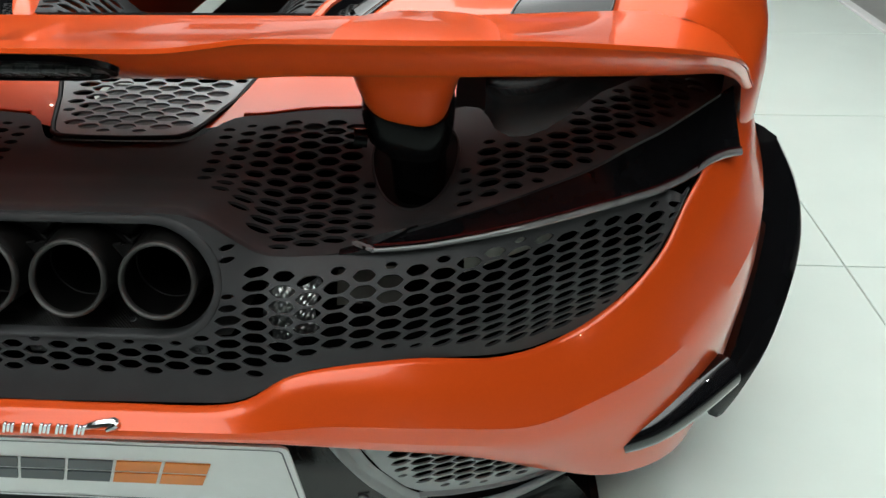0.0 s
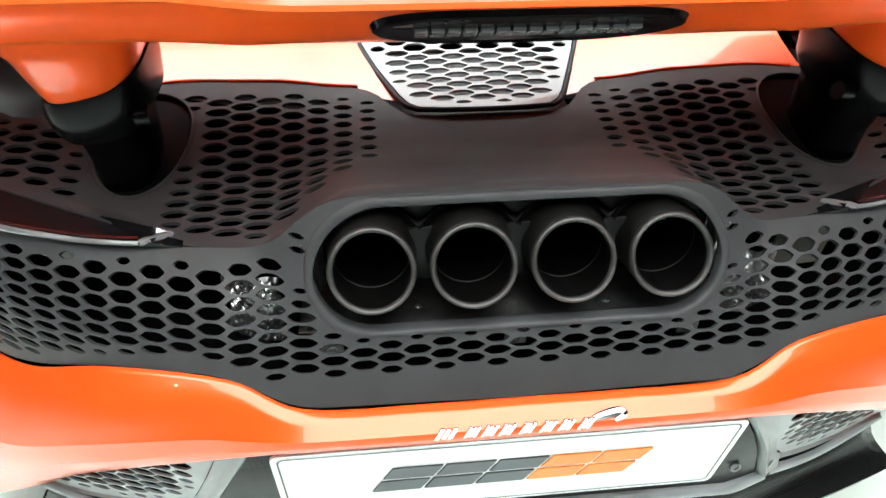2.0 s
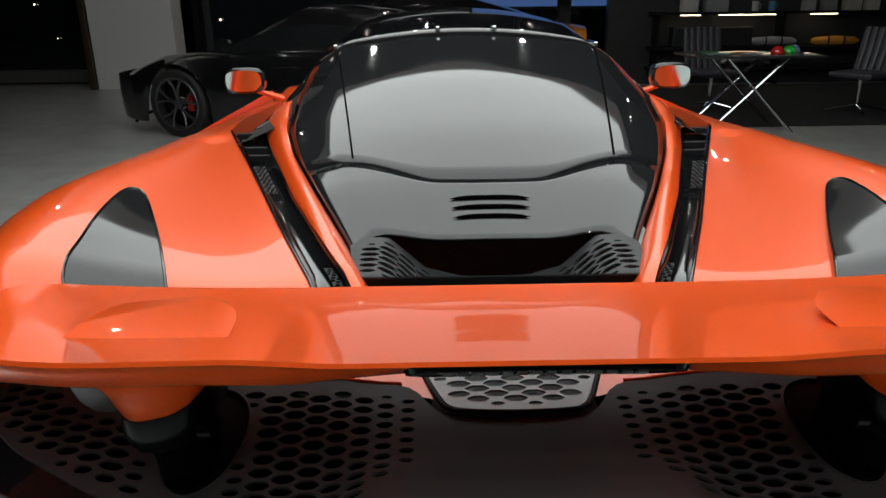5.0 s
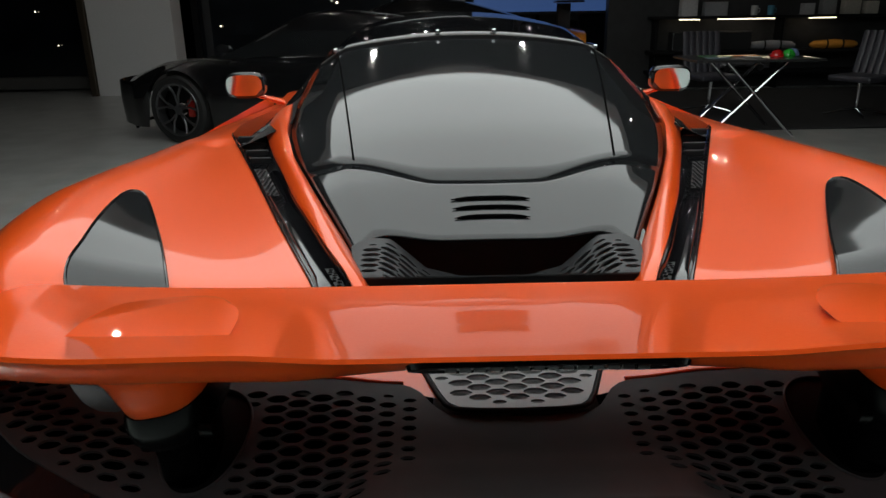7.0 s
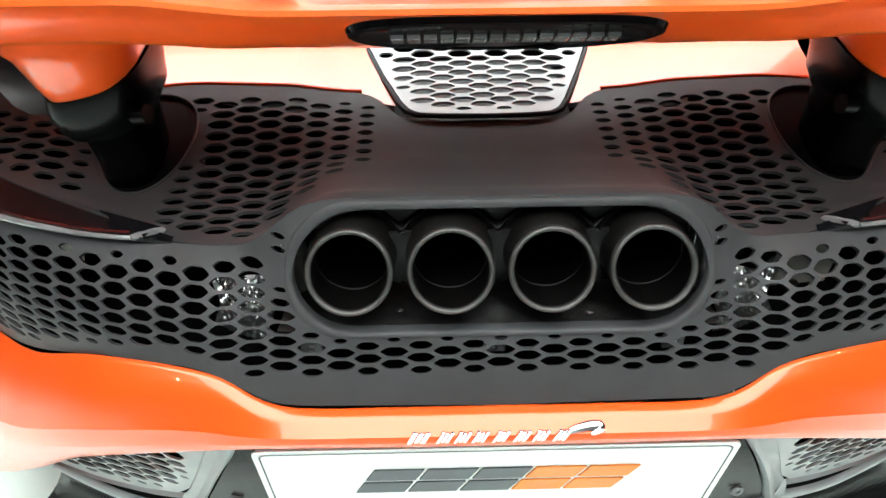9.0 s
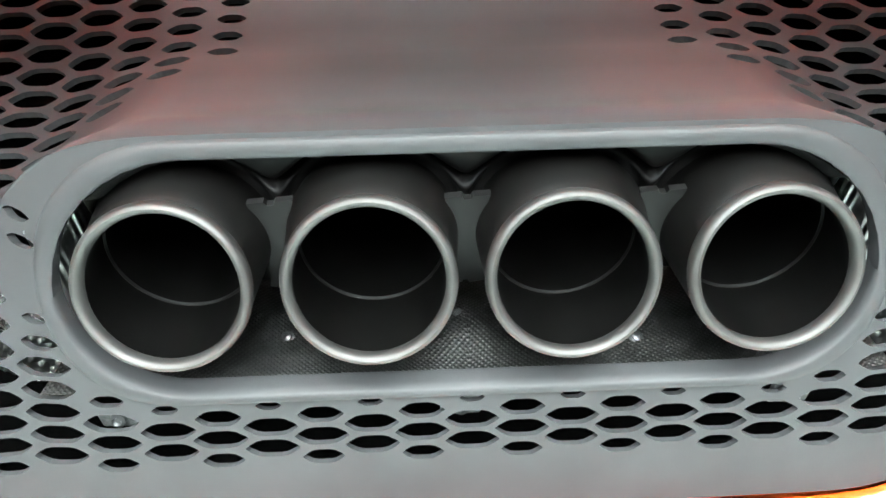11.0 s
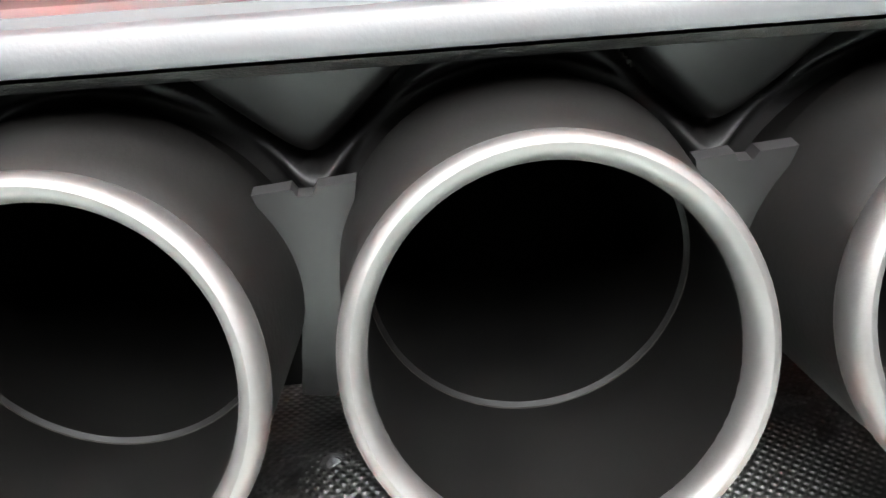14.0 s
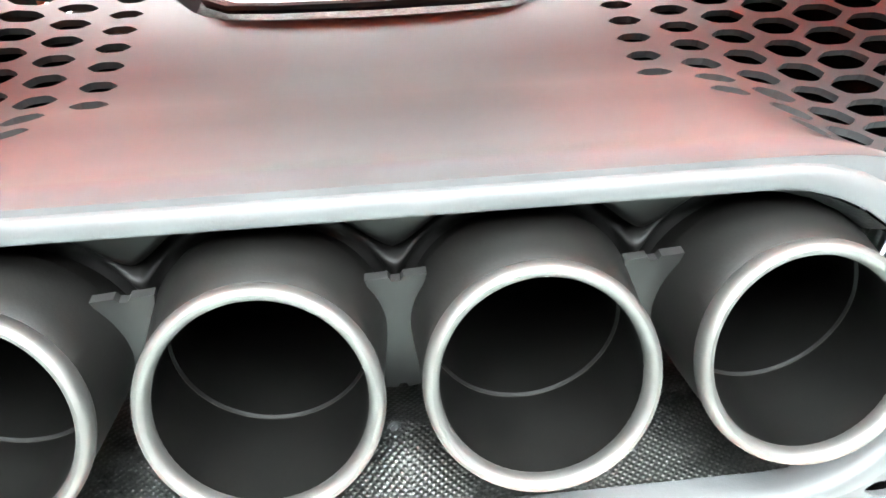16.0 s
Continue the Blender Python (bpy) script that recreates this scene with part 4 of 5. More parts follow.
def side(s):
    # orange strake beside the glass
    rows = []
    for y in np.linspace(.44, 1.38, 34):
        x, z, xo_, zo_ = seam_x(y), seam_z(y), xbi(y) + .006, zbo(y) + .018
        rows.append([(s * (x + .002), y, z - .03), (s * (x + .003), y, z - .004)] + [(s * (x + (xo_ - x) * u), y, z + (zo_ - z) * u + .014 * math.sin(math.pi * u)) for u in (.1, .3, .5, .7, .9, 1)] + [(s * xo_, y, zo_ - .05)])
    loft("roof_strake", rows, ORANGE, car, "orange strake beside the engine window", auto=60)
    # dark air channel with vanes and mesh
    rows = []
    for y in np.linspace(.44, 1.37, 34):
        x0, x1 = xbi(y) + .004, xbo(y) - .002
        rows.append([(s * (x0 + (x1 - x0) * u), y, zbo(y) + .014 * (1 - u) - .016 * math.sin(math.pi * u) * (1 + .8 * sstep(.95, 1.3, y)) + .004 * (u in (0, 1))) for u in (0, .06, .2, .4, .6, .8, .94, 1)])
    thick(loft("air_blade", rows, GLOSS, car, "gloss black air channel along the shoulder", auto=50), .004, -1)
    for k in range(4):
        y = 1.10 + .065 * k
        x0, x1 = xbi(y) + .012, xbo(y) - .010
        box("vane", (s * (x0 + x1) / 2, y, zbo(y) + .002), (x1 - x0, .010, .016), DARK, car, bevel=.003)
    for y0, y1, du in ((.86, 1.03, .45), (.47, .53, .0)):
        ol = [((xbi(y) + (xbo(y) - xbi(y)) * (du + .05)), y) for y in np.linspace(y0, y1, 8)] + [((xbi(y) + (xbo(y) - xbi(y)) * (du + .45)), y) for y in np.linspace(y1, y0, 8)]
        pierced("mesh_insert", ol, hex_field(ol, [], .009, .0075, .0046, .0030, margin=.001, fade=.002, least=.9), lambda x, y: (s * x, y, zbo(y) + .0035), DARK, car, "black mesh insert", t=.001, step=.02)
    # intake window in the fender's top
    ol = fine([(.496, .435), (.522, .503), (.563, .602), (.625, .735), (.655, .790), (.675, .803), (.688, .780), (.684, .690), (.666, .560), (.642, .435), (.57, .432), (.496, .435)], 72)[:-1]
    f = lambda x, y: (s * x, y, float(np.mean([flank(x + d, y) for d in (-.025, -.012, 0, .012, .025)])) + .013)
    o = pierced("shoulder_window", ol, [], f, GLASS, car, "dark glazed louvre in the fender", t=.010, step=.012)
    loop = [f(*p) for p in ol]
    sweep("window_seal", loop + loop[:2], .0024, GLOSS, o, n=6)
    rows = [[(s * (gw(y) + d * .14), y, gz(y) - gdrop(y) - h * (gz(y) - gdrop(y) - .90)) for d, h in ((-.01, -.01), (.15, .12), (.45, .45), (1, 1))] for y in np.linspace(1.2, 3.3, 16)]
    loft("side_window", rows, GLASS, car, "smoked side window", auto=70)
    # door mirror
    sweep("mirror_arm", [(s * .72, 2.42, .86), (s * .78, 2.38, .885), (s * .82, 2.36, .905)], [.03, .022, .025], ORANGE, car, "orange mirror arm", flat=.5)
    rows = []
    for y, g in ((2.33, .9), (2.335, 1.0), (2.38, 1.0), (2.43, .75), (2.45, .3)):
        rows.append([(s * (.845 + .078 * g * math.copysign(abs(math.cos(a)) ** .6, math.cos(a))), y, .938 + .050 * g * math.copysign(abs(math.sin(a)) ** .6, math.sin(a))) for a in np.linspace(0, 2 * math.pi, 28, endpoint=False)])
    mh = loft("door_mirror", rows, GLOSS, car, "black door mirror housing", close=True, caps=True, auto=50)
    rows = [[(s * (.845 + .068 * g * math.copysign(abs(math.cos(a)) ** .6, math.cos(a))), 2.322 - .10 * .041 * g * math.copysign(abs(math.sin(a)) ** .6, math.sin(a)) - .10 * .068 * g * math.copysign(abs(math.cos(a)) ** .6, math.cos(a)), .938 + .041 * g * math.copysign(abs(math.sin(a)) ** .6, math.sin(a))) for a in np.linspace(0, 2 * math.pi, 28, endpoint=False)] for g in (1.0, .02)]
    loft("mirror_glass", rows, CHROME, mh, "mirror glass", close=True)
    # side winglet at the rear corner
    path = fine([(.948, .56, .60), (.975, .525, .53), (.985, .49, .45), (.972, .445, .37), (.945, .395, .28), (.915, .36, .21), (.900, .345, .165)], 22)
    rows = []
    for i, p in enumerate(path):
        t = i / 21
        w = .012 + .034 * math.sin(math.pi * min(1, .12 + t * .85))
        rows.append([(s * (p[0] + dx), p[1] + dy, p[2]) for dx, dy in ((-w, .010), (-w * .8, -.006), (0, -.012), (w * .8, -.004), (w, .012), (w * .6, .05), (0, .08), (-w * .6, .05))])
    loft("corner_winglet", rows, GLOSS, car, "gloss black corner winglet", close=True, caps=True, auto=50)
    # slot vent at the bumper's corner
    path = [(.672, .110, .352), (.715, .128, .368), (.77, .165, .384), (.835, .215, .396)]
    sweep("corner_vent", flip(fine(path, 14), s), [.010 + .020 * math.sin(math.pi * min(1, .12 + k / 13 * .55)) for k in range(14)], GLOSS, car, "black slot vent", n=14, flat=1.0)
    # carbon wheel arch liner seen under the wing
    yf = lerp_table([(.474, .31), (.480, .295), (.489, .268), (.507, .251), (.53, .252), (.556, .267), (.589, .301), (.631, .347), (.70, .402), (.76, .438), (.83, .48)])
    rows = []
    for x in np.linspace(.476, .80, 28):
        a = np.array((x, yf(x) + .002, deck(x, yf(x))[2] - .003))
        b = np.array((x, .445, min(flank(x, .445) - .03, .80)))
        m_ = (a + b) / 2 + np.array((0, .05, -.02))
        rows.append(flip([tuple(p) for p in fine([a, m_, b], 9)], s))
    loft("arch_duct", rows, CARBON, car, "carbon duct panel under the wing", auto=60)
    rows = [[(s * .4745, y, z) for z in (.66, .70, .733)] for y in (.30, .36, .43)]
    loft("duct_cheek", rows, SATIN, car, "black duct cheek", auto=60)


both(side)

# ---- plate, diffuser and lower panels ----
plate = thing("number_plate", "white show plate with slanted grey and orange lettering bars", "plate")
pm = Matrix.Translation((0, -.0235, .4215)) @ Matrix.Rotation(radians(11), 4, "X")


def slab(name, pts, y0, y1, material, parent, label=""):
    n_ = len(pts)
    v = [pm @ Vector((x, y0, z)) for x, z in pts] + [pm @ Vector((x, y1, z)) for x, z in pts]
    return link(name, v, [tuple(range(n_)), tuple(range(2 * n_ - 1, n_ - 1, -1))] + [(i, (i + 1) % n_, n_ + (i + 1) % n_, n_ + i) for i in range(n_)], material, parent, label, smooth=False)


def rrect(w, h, r):
    p = []
    for cx, cz, a0 in ((w - r, h - r, 0), (-w + r, h - r, 90), (-w + r, -h + r, 180), (w - r, -h + r, 270)):
        for k in range(6):
            a = radians(a0 + 18 * k)
            p.append((cx + r * math.cos(a), cz + r * math.sin(a)))
    return p


slab("plate_body", rrect(.260, .0765, .010), -.0015, .0015, PLATEW, plate)
o, i_ = rrect(.2535, .0705, .008), rrect(.2515, .0685, .007)
v = [pm @ Vector((x, -.0021, z)) for x, z in o] + [pm @ Vector((x, -.0021, z)) for x, z in i_]
link("border_line", v, [(k, (k + 1) % 24, 24 + (k + 1) % 24, 24 + k) for k in range(24)], INKG, plate, smooth=False)


BARH = .054


def glyph(x, w, material):
    """Two slanted bars, one over the other, of a printed character's size."""
    for c, d in ((0, .44), (.56, 1)):
        pts = [(x + a * w + .45 * (e - .5) * BARH, .004 + (e - .5) * BARH) for a, e in ((0, c), (1, c), (1, d), (0, d))]
        slab("print_bar", pts, -.0035, -.0016, material, plate)


for k in range(5):
    glyph(-.145 + .0595 * k, .055, INKG if k < 3 else INKO)



def low_y(x, z):
    """Depth of the lower tail's skin."""
    return .012 + .34 * max(0, abs(x) - .34) + .20 * max(0, .40 - z)


half = lerp_table([(.24, .386), (.30, .363), (.345, .342), (.402, .315), (.442, .290), (.52, .262)])
rows = [[(half(z) * u, low_y(half(z) * u, z) + .003, z) for u in np.linspace(-1, 1, 15)] for z in np.linspace(.242, .52, 12)]
loft("plate_holder", rows, CARBON, car, "dark carbon plate holder", auto=60)
for s in (1, -1):
    turned("bolt", [(.001, .0085), (.003, .0082), (.0042, .0065), (.0042, .0036), (.0026, .0034), (.0026, .0003)], (s * .322, .032, .311), (0, -1, .2), ALLOY, car, n=18)


def lower_side(s):
    def f(x, z, d=0):
        return (s * x, low_y(x, z) + d, z)
    ol = [(.305, .50), (.329, .442), (.354, .386), (.380, .328), (.404, .300), (.459, .280), (.528, .268), (.572, .272), (.625, .288), (.65, .31), (.62, .35), (.57, .39), (.47, .47), (.40, .51)]
    zn = [(.336, .47), (.366, .385), (.390, .332), (.41, .312), (.46, .292), (.528, .280), (.575, .284), (.622, .298), (.61, .34), (.55, .39), (.46, .46), (.40, .49)]
    pierced("side_grille", ol, hex_field(zn, [], .0270, .0180, .0162, .0078, margin=.0005, fade=.022, least=.4), f, GREYPAINT, car, "grey pierced lower grille", t=.003, step=.014)
    # arm: a flat cheek beside the grille and a rounded ridge
    outer_ = fine([(.305, .50), (.329, .442), (.354, .386), (.378, .332), (.398, .300)], 18)
    inner_ = fine([(.262, .52), (.293, .442), (.317, .402), (.345, .345), (.383, .252)], 18)
    rows = []
    for a, b in zip(outer_, inner_):
        a, b = np.array(a), np.array(b)
        rows.append([f(*(a + (b - a) * k), d) for k, d in ((0, -.001), (.08, -.004), (.45, -.002), (.55, -.004), (.66, -.010), (.82, -.011), (.95, -.006), (1.0, .010))])
    loft("grille_arm", rows, GREYPAINT, car, "grey moulded arm beside the grille", auto=60)
    # sill over the slot, the slot in painted shade, and the rounded lower edge
    over = fine([(.396, .302), (.44, .286), (.489, .275), (.542, .270), (.60, .281)], 20)
    slot_t = fine([(.398, .294), (.441, .277), (.489, .268), (.542, .266), (.600, .279)], 20)
    slot_b = fine([(.407, .258), (.455, .238), (.504, .230), (.552, .244), (.603, .275)], 20)
    edge = fine([(.392, .240), (.455, .220), (.507, .211), (.557, .226), (.612, .262)], 20)
    loft("grille_sill", [[f(*a, .001), f(*(np.array(a) * .5 + np.array(b) * .5), -.005), f(*b, -.004), f(*b, .005)] for a, b in zip(over, slot_t)], GREYPAINT, car, "grey sill under the grille", auto=60)
    loft("grille_slot", [[f(*a, .003), f(*b, .003)] for a, b in zip(slot_t, slot_b)], VOID, car, "slot under the lower grille, its shade painted near-black")
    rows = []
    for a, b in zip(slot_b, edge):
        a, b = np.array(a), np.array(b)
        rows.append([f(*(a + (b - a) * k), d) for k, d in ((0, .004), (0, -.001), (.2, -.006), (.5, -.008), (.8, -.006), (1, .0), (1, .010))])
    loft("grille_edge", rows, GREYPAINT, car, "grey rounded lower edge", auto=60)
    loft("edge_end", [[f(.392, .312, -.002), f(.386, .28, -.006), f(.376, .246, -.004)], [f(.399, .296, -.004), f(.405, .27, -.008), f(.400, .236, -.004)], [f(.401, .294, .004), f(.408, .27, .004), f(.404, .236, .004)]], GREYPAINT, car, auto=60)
    # near-black sheet painted as the shade behind the lower grille
    loft("lower_shade_sheet", [[(s * x, .09 + .10 * sstep(.34, .62, x), z) for z in (.20, .36, .50)] for x in np.linspace(.30, .66, 8)], VOID, car)


both(lower_side)
edge_z = smooth_table([(0, .237), (.20, .237), (.30, .238), (.39, .240), (.455, .220), (.507, .211), (.557, .226), (.612, .262)], .006)
rows = [[(x, low_y(x, .25) + d, .246 + h) for d, h in ((.012, .010), (-.002, .010), (-.008, .005), (-.009, -.002), (-.004, -.009), (.010, -.011))] for x in np.linspace(-.394, .394, 40)]
loft("diffuser_edge", rows, GREYPAINT, car, "grey diffuser edge", auto=60)
rows = []
for u in np.linspace(-1, 1, 61):
    x = .600 * u
    zt = edge_z(abs(x)) + .004
    a, b = np.array((x, low_y(x, zt) + .006, zt)), np.array((.68 * u, .01 + .12 * abs(u) ** 2, .14))
    rows.append([tuple(a + (b - a) * k + np.array((0, .02, -.012)) * math.sin(math.pi * k)) for k in (0, .2, .4, .6, .8, .95, 1)] + [(.68 * u, b[1] + .004, .128), (.67 * u, .60, .11)])
thick(loft("diffuser", rows, CARBON, car, "black carbon rear diffuser", auto=50), .006, -1)


def wheel(s, y, z=.345, x=.79):
    t = turned("wheel", [(-.13, .20), (-.15, .30), (-.13, .34), (.13, .34), (.15, .30), (.13, .20)], (s * x, y, z), (s, 0, 0), RUBBER, car, "black tyre", n=48)
    turned("rim", [(.10, .24), (.13, .235), (.12, .20), (.05, .19), (.05, .01)], (s * x, y, z), (s, 0, 0), ALLOY, t, n=40)


for y in (.98, 3.65):
    both(lambda s: wheel(s, y))
rows = []
for y in np.linspace(2.2, 4.35, 24):
    w = lerp_table([(2.2, .93), (3.2, .92), (3.8, .93), (4.2, .75), (4.35, .5)])(y)
    zt = lerp_table([(2.2, .84), (3.2, .80), (3.6, .82), (4.0, .68), (4.35, .45)])(y)
    rows.append([(x * w, y, zt - (.05 * abs(x) ** 4) - .55 * (abs(x) == 1) * 0) for x in np.linspace(-1, 1, 17)] )
loft("nose", rows, ORANGE, car, "orange nose", auto=80)
rows = [[(s_ * .93, y, z) for z in (.16, .5, .80)] for s_ in (1,) for y in np.linspace(1.35, 3.2, 8)]
loft("door_side", rows, ORANGE, car)
rows = [[(-.93, y, z) for z in (.16, .5, .80)] for y in np.linspace(1.35, 3.2, 8)]
loft("door_side", rows, ORANGE, car)
box("underfloor", (0, 2.2, .13), (1.7, 3.6, .04), DARK, car, bevel=.01)

# badge: slanted chrome strokes and a swoosh
badge = thing("badge", "chrome lettering strokes and swoosh on the bumper", "badge")


def on_bumper(x, t):
    p = fine([np.array([np.interp(abs(x), [q[k][0] for q in cols[:4]], [q[k][m] for q in cols[:4]]) for m in range(3)]) for k in range(5)], 17)
    q = np.array(p[min(16, max(0, int(t * 16)))])
    return Vector((x, q[1] - .001, q[2]))


wx = [-.090, -.062, -.045, -.028, -.008, .012, .030, .050]
for k, x in enumerate(wx):
    w = .018 if k == 0 else .0125
    for a, b, h in ((0, .3, .015), (.35, .65, .0125), (.7, 1.0, .014)):
        c = on_bumper(x, .52) + Vector((w * (a + b) / 2, 0, .0))
        box("stroke", c, (w * (b - a), .004, h), CHROME, badge, bevel=.0012, m=Matrix(((1, 0, .45, 0), (0, 1, 0, 0), (0, 0, 1, 0), (0, 0, 0, 1))))
sw = [on_bumper(.055, .50), on_bumper(.070, .42), on_bumper(.090, .36), on_bumper(.094, .40), on_bumper(.085, .55)]
sweep("swoosh", fine(sw, 16), [.002 + .0035 * math.sin(math.pi * k / 15) for k in range(16)], CHROME, badge, n=8)

# ---------------- showroom: far wall, glazing, cars and furniture ----------------
col = thing("wall_1", "white wall pier beside the dark glazing", "wall", kind="structure")
box("wall_panel", (-4.75, 11.2, 1.9), (1.30, .45, 4.2), WALLW, col, bevel=.01)
box("bronze_edge", (-5.46, 10.98, 1.9), (.10, .10, 4.2), mat("bronze_trim", (.09, .07, .05), .4, metal=.6), col, bevel=.008)
win = thing("window_1", "dark full height glazing at night", "window", kind="structure")
for x, w in ((-8.6, 6.2), (-1.2, 5.6), (4.2, 5.0)):
    box("pane", (x, 12.0, 2.0), (w, .03, 4.0), NIGHT, win, bevel=.002)
for x in (-11.7, -5.5, -4.05, 1.6, 6.7):
    box("mullion", (x, 11.97, 2.0), (.09, .12, 4.0), DARK, win, bevel=.006)
box("window_sill", (-3.0, 11.9, .08), (18, .25, .2), mat("stone_sill", (.11, .105, .10), .5), win, bevel=.01)
CITY = mat("street_lamp_glow", (.9, .8, .6), .5, emit=(1.0, .85, .6, 6.0))
BLUEW = mat("blue_dusk_screen", (.03, .06, .16), .3, emit=(.10, .22, .60, .45))
for i in range(26):
    x, z = -9.0 + 9.0 * random.random(), .6 + 2.4 * random.random() ** 2
    g = thing("street_light", "tiny distant street light seen through the glazing", "street light", "distant street lights", at=(x, 11.93, z))
    r = .008 + .012 * random.random()
    turned("bulb", [(-r, .0005), (-r * .7, r * .7), (0, r), (r * .7, r * .7), (r, .0005)], (0, 0, 0), (0, 0, 1), CITY, g, n=10)
scr = thing("wall_screen", "blue glowing screen high on the far wall", "screen")
box("screen", (1.75, 11.80, 1.66), (2.3, .04, 1.1), BLUEW, scr, bevel=.01)
box("bezel", (1.75, 11.83, 1.66), (2.4, .04, 1.2), DARK, scr, bevel=.01)


def coupe(name, label, place, turn, paint, roofp):
    """A low two-seat coupe, nose towards its own +x, 4.5 m long."""
    c = thing(name, label, "car", at=place)
    c.rotation_euler = (0, 0, radians(turn))
    top = smooth_table([(-2.2, .80), (-1.9, .86), (-1.2, .86), (-.4, .84), (.5, .82), (1.0, .80), (1.5, .76), (2.0, .62), (2.2, .50), (2.34, .36)], .04)
    wid = smooth_table([(-2.2, .80), (-1.8, .93), (-1.2, .96), (-.3, .90), (.6, .92), (1.3, .95), (1.8, .93), (2.1, .82), (2.25, .58), (2.34, .25)], .03)
    low = lerp_table([(-2.2, .35), (-1.9, .16), (1.9, .14), (2.1, .17), (2.25, .22), (2.34, .30)])
    arch = lambda x: max((math.sqrt(max(0, .37 ** 2 - (x - w) ** 2)) for w in (-1.38, 1.28)))
    rows = []
    for x in np.linspace(-2.2, 2.34, 92):
        w, t, l = wid(x), top(x), low(x)
        l2 = max(l, .33 + arch(x)) if arch(x) > 0 else l
        bulge = .03 * math.exp(-((x - 1.28) / .35) ** 2) + .04 * math.exp(-((x + 1.38) / .4) ** 2)
        half = [(w * .97, l2), (w, max(l2 + .02, .40)), (w * (.985), max(l2 + .03, .60)), (w * .95, max(l2 + .04, t - .06)), (w * .82, t + bulge), (w * .5, t + .02), (0, t + .03)]
        rows.append([(x, -a, z) for a, z in half] + [(x, a, z) for a, z in reversed(half[:-1])])
    loft("body", rows, paint, c, "", auto=50)
    rows = []
    for x in np.linspace(-1.75, 1.05, 30):
        h = lerp_table([(-1.75, .03), (-1.2, .20), (-.7, .35), (-.2, .415), (.15, .41), (.5, .28), (1.05, .01)])(x)
        w = lerp_table([(-1.75, .45), (-.7, .60), (0, .62), (.5, .64), (1.05, .62)])(x)
        rows.append([(x, a * w * (1 - .28 * b), top(x) - .03 + (h + .03) * b) for a, b in ((-1.15, 0), (-1.0, .55), (-.8, .92), (-.4, 1), (0, 1.02), (.4, 1), (.8, .92), (1.0, .55), (1.15, 0))])
    cab = loft("cabin", rows, roofp, c, "dark glass cabin", auto=60)
    for s in (1, -1):
        rows = [[(x, s * (lerp_table([(-.9, .60), (0, .665), (.55, .70), (.95, .72)])(x) * f), top(x) + .005 + (lerp_table([(-.9, .20), (-.2, .25), (.2, .245), (.55, .15), (.95, .02)])(x)) * k) for f, k in ((1.02, 0.05), (.985, .5), (.91, .95))] for x in np.linspace(-.85, .9, 12)]
        loft("side_glass", rows, GLASS, cab)
        sweep("mirror", [(.62, s * .86, .90), (.60, s * .95, .93), (.58, s * 1.05, .935)], [.02, .05, .06], paint, c, "door mirror", flat=.7)
        for wx in (1.28, -1.38):
            t = turned("wheel", [(-.12, .20), (-.135, .30), (-.12, .335), (.10, .335), (.125, .31), (.12, .262), (.10, .255)], (wx, s * .83, .335), (0, s, 0), RUBBER, c, "black tyre", n=48)
            turned("rim_ring", [(.118, .262), (.124, .255), (.118, .238), (.02, .235)], (wx, s * .83, .335), (0, s, 0), ALLOY, t, n=48)
            turned("brake_disc", [(.02, .19), (.03, .19), (.03, .06)], (wx, s * .83, .335), (0, s, 0), STEEL, t, n=32)
            box("caliper", (wx - .12 * 1, s * .875, .345), (.07, .04, .17), CALIPER, t, "red brake caliper", bevel=.015)
            turned("hub", [(.05, .055), (.10, .05), (.105, .03), (.105, .0005)], (wx, s * .83, .335), (0, s, 0), ALLOY, t, n=20)
            for k in range(5):
                for d in (-9, 9):
                    a = radians(72 * k + 90)
                    a2 = radians(72 * k + 90 + d * 1.9)
                    sweep("spoke", [(wx + .045 * math.cos(a), s * .925, .335 + .045 * math.sin(a)), (wx + .15 * math.cos((a + a2) / 2), s * .932, .335 + .15 * math.sin((a + a2) / 2)), (wx + .248 * math.cos(a2), s * .940, .335 + .248 * math.sin(a2))], [.013, .011, .014], ALLOY, t, n=8)
    sweep("front_splitter", [(1.95, -.80, .12), (2.22, -.45, .12), (2.28, 0, .12), (2.22, .45, .12), (1.95, .80, .12)], .018, DARK, c, n=8)
    return c


coupe("black_coupe", "glossy black sports coupe with dark alloy wheels, parked on the concrete", (-1.12, 7.05, -.055), 159, BLACKPAINT, BLACKPAINT)
oc = coupe("track_coupe", "orange sports coupe with a black roof and tall rear wing", (-.40, 10.3, -.055), 172, mat("amber_paint", (.75, .25, .02), .3, coat=1.0, var=.05), BLACKPAINT)
oc.scale = (1.12, 1.12, 1.12)
for s in (.5, -.5):
    box("wing_stay", (-1.95, s, 1.0), (.14, .02, .30), DARK, oc, bevel=.004)
box("wing_plane", (-2.0, 0, 1.17), (.32, 1.7, .025), CARBON, oc, bevel=.01)

# dark rug and furniture
rug = thing("rug", "large charcoal rug under the lounge furniture", "rug")
box("carpet", (4.6, 8.6, -.046), (5.4, 3.6, .018), mat("charcoal_pile", (.018, .018, .019), .95, var=.3, bump=.3), rug, bevel=.006)

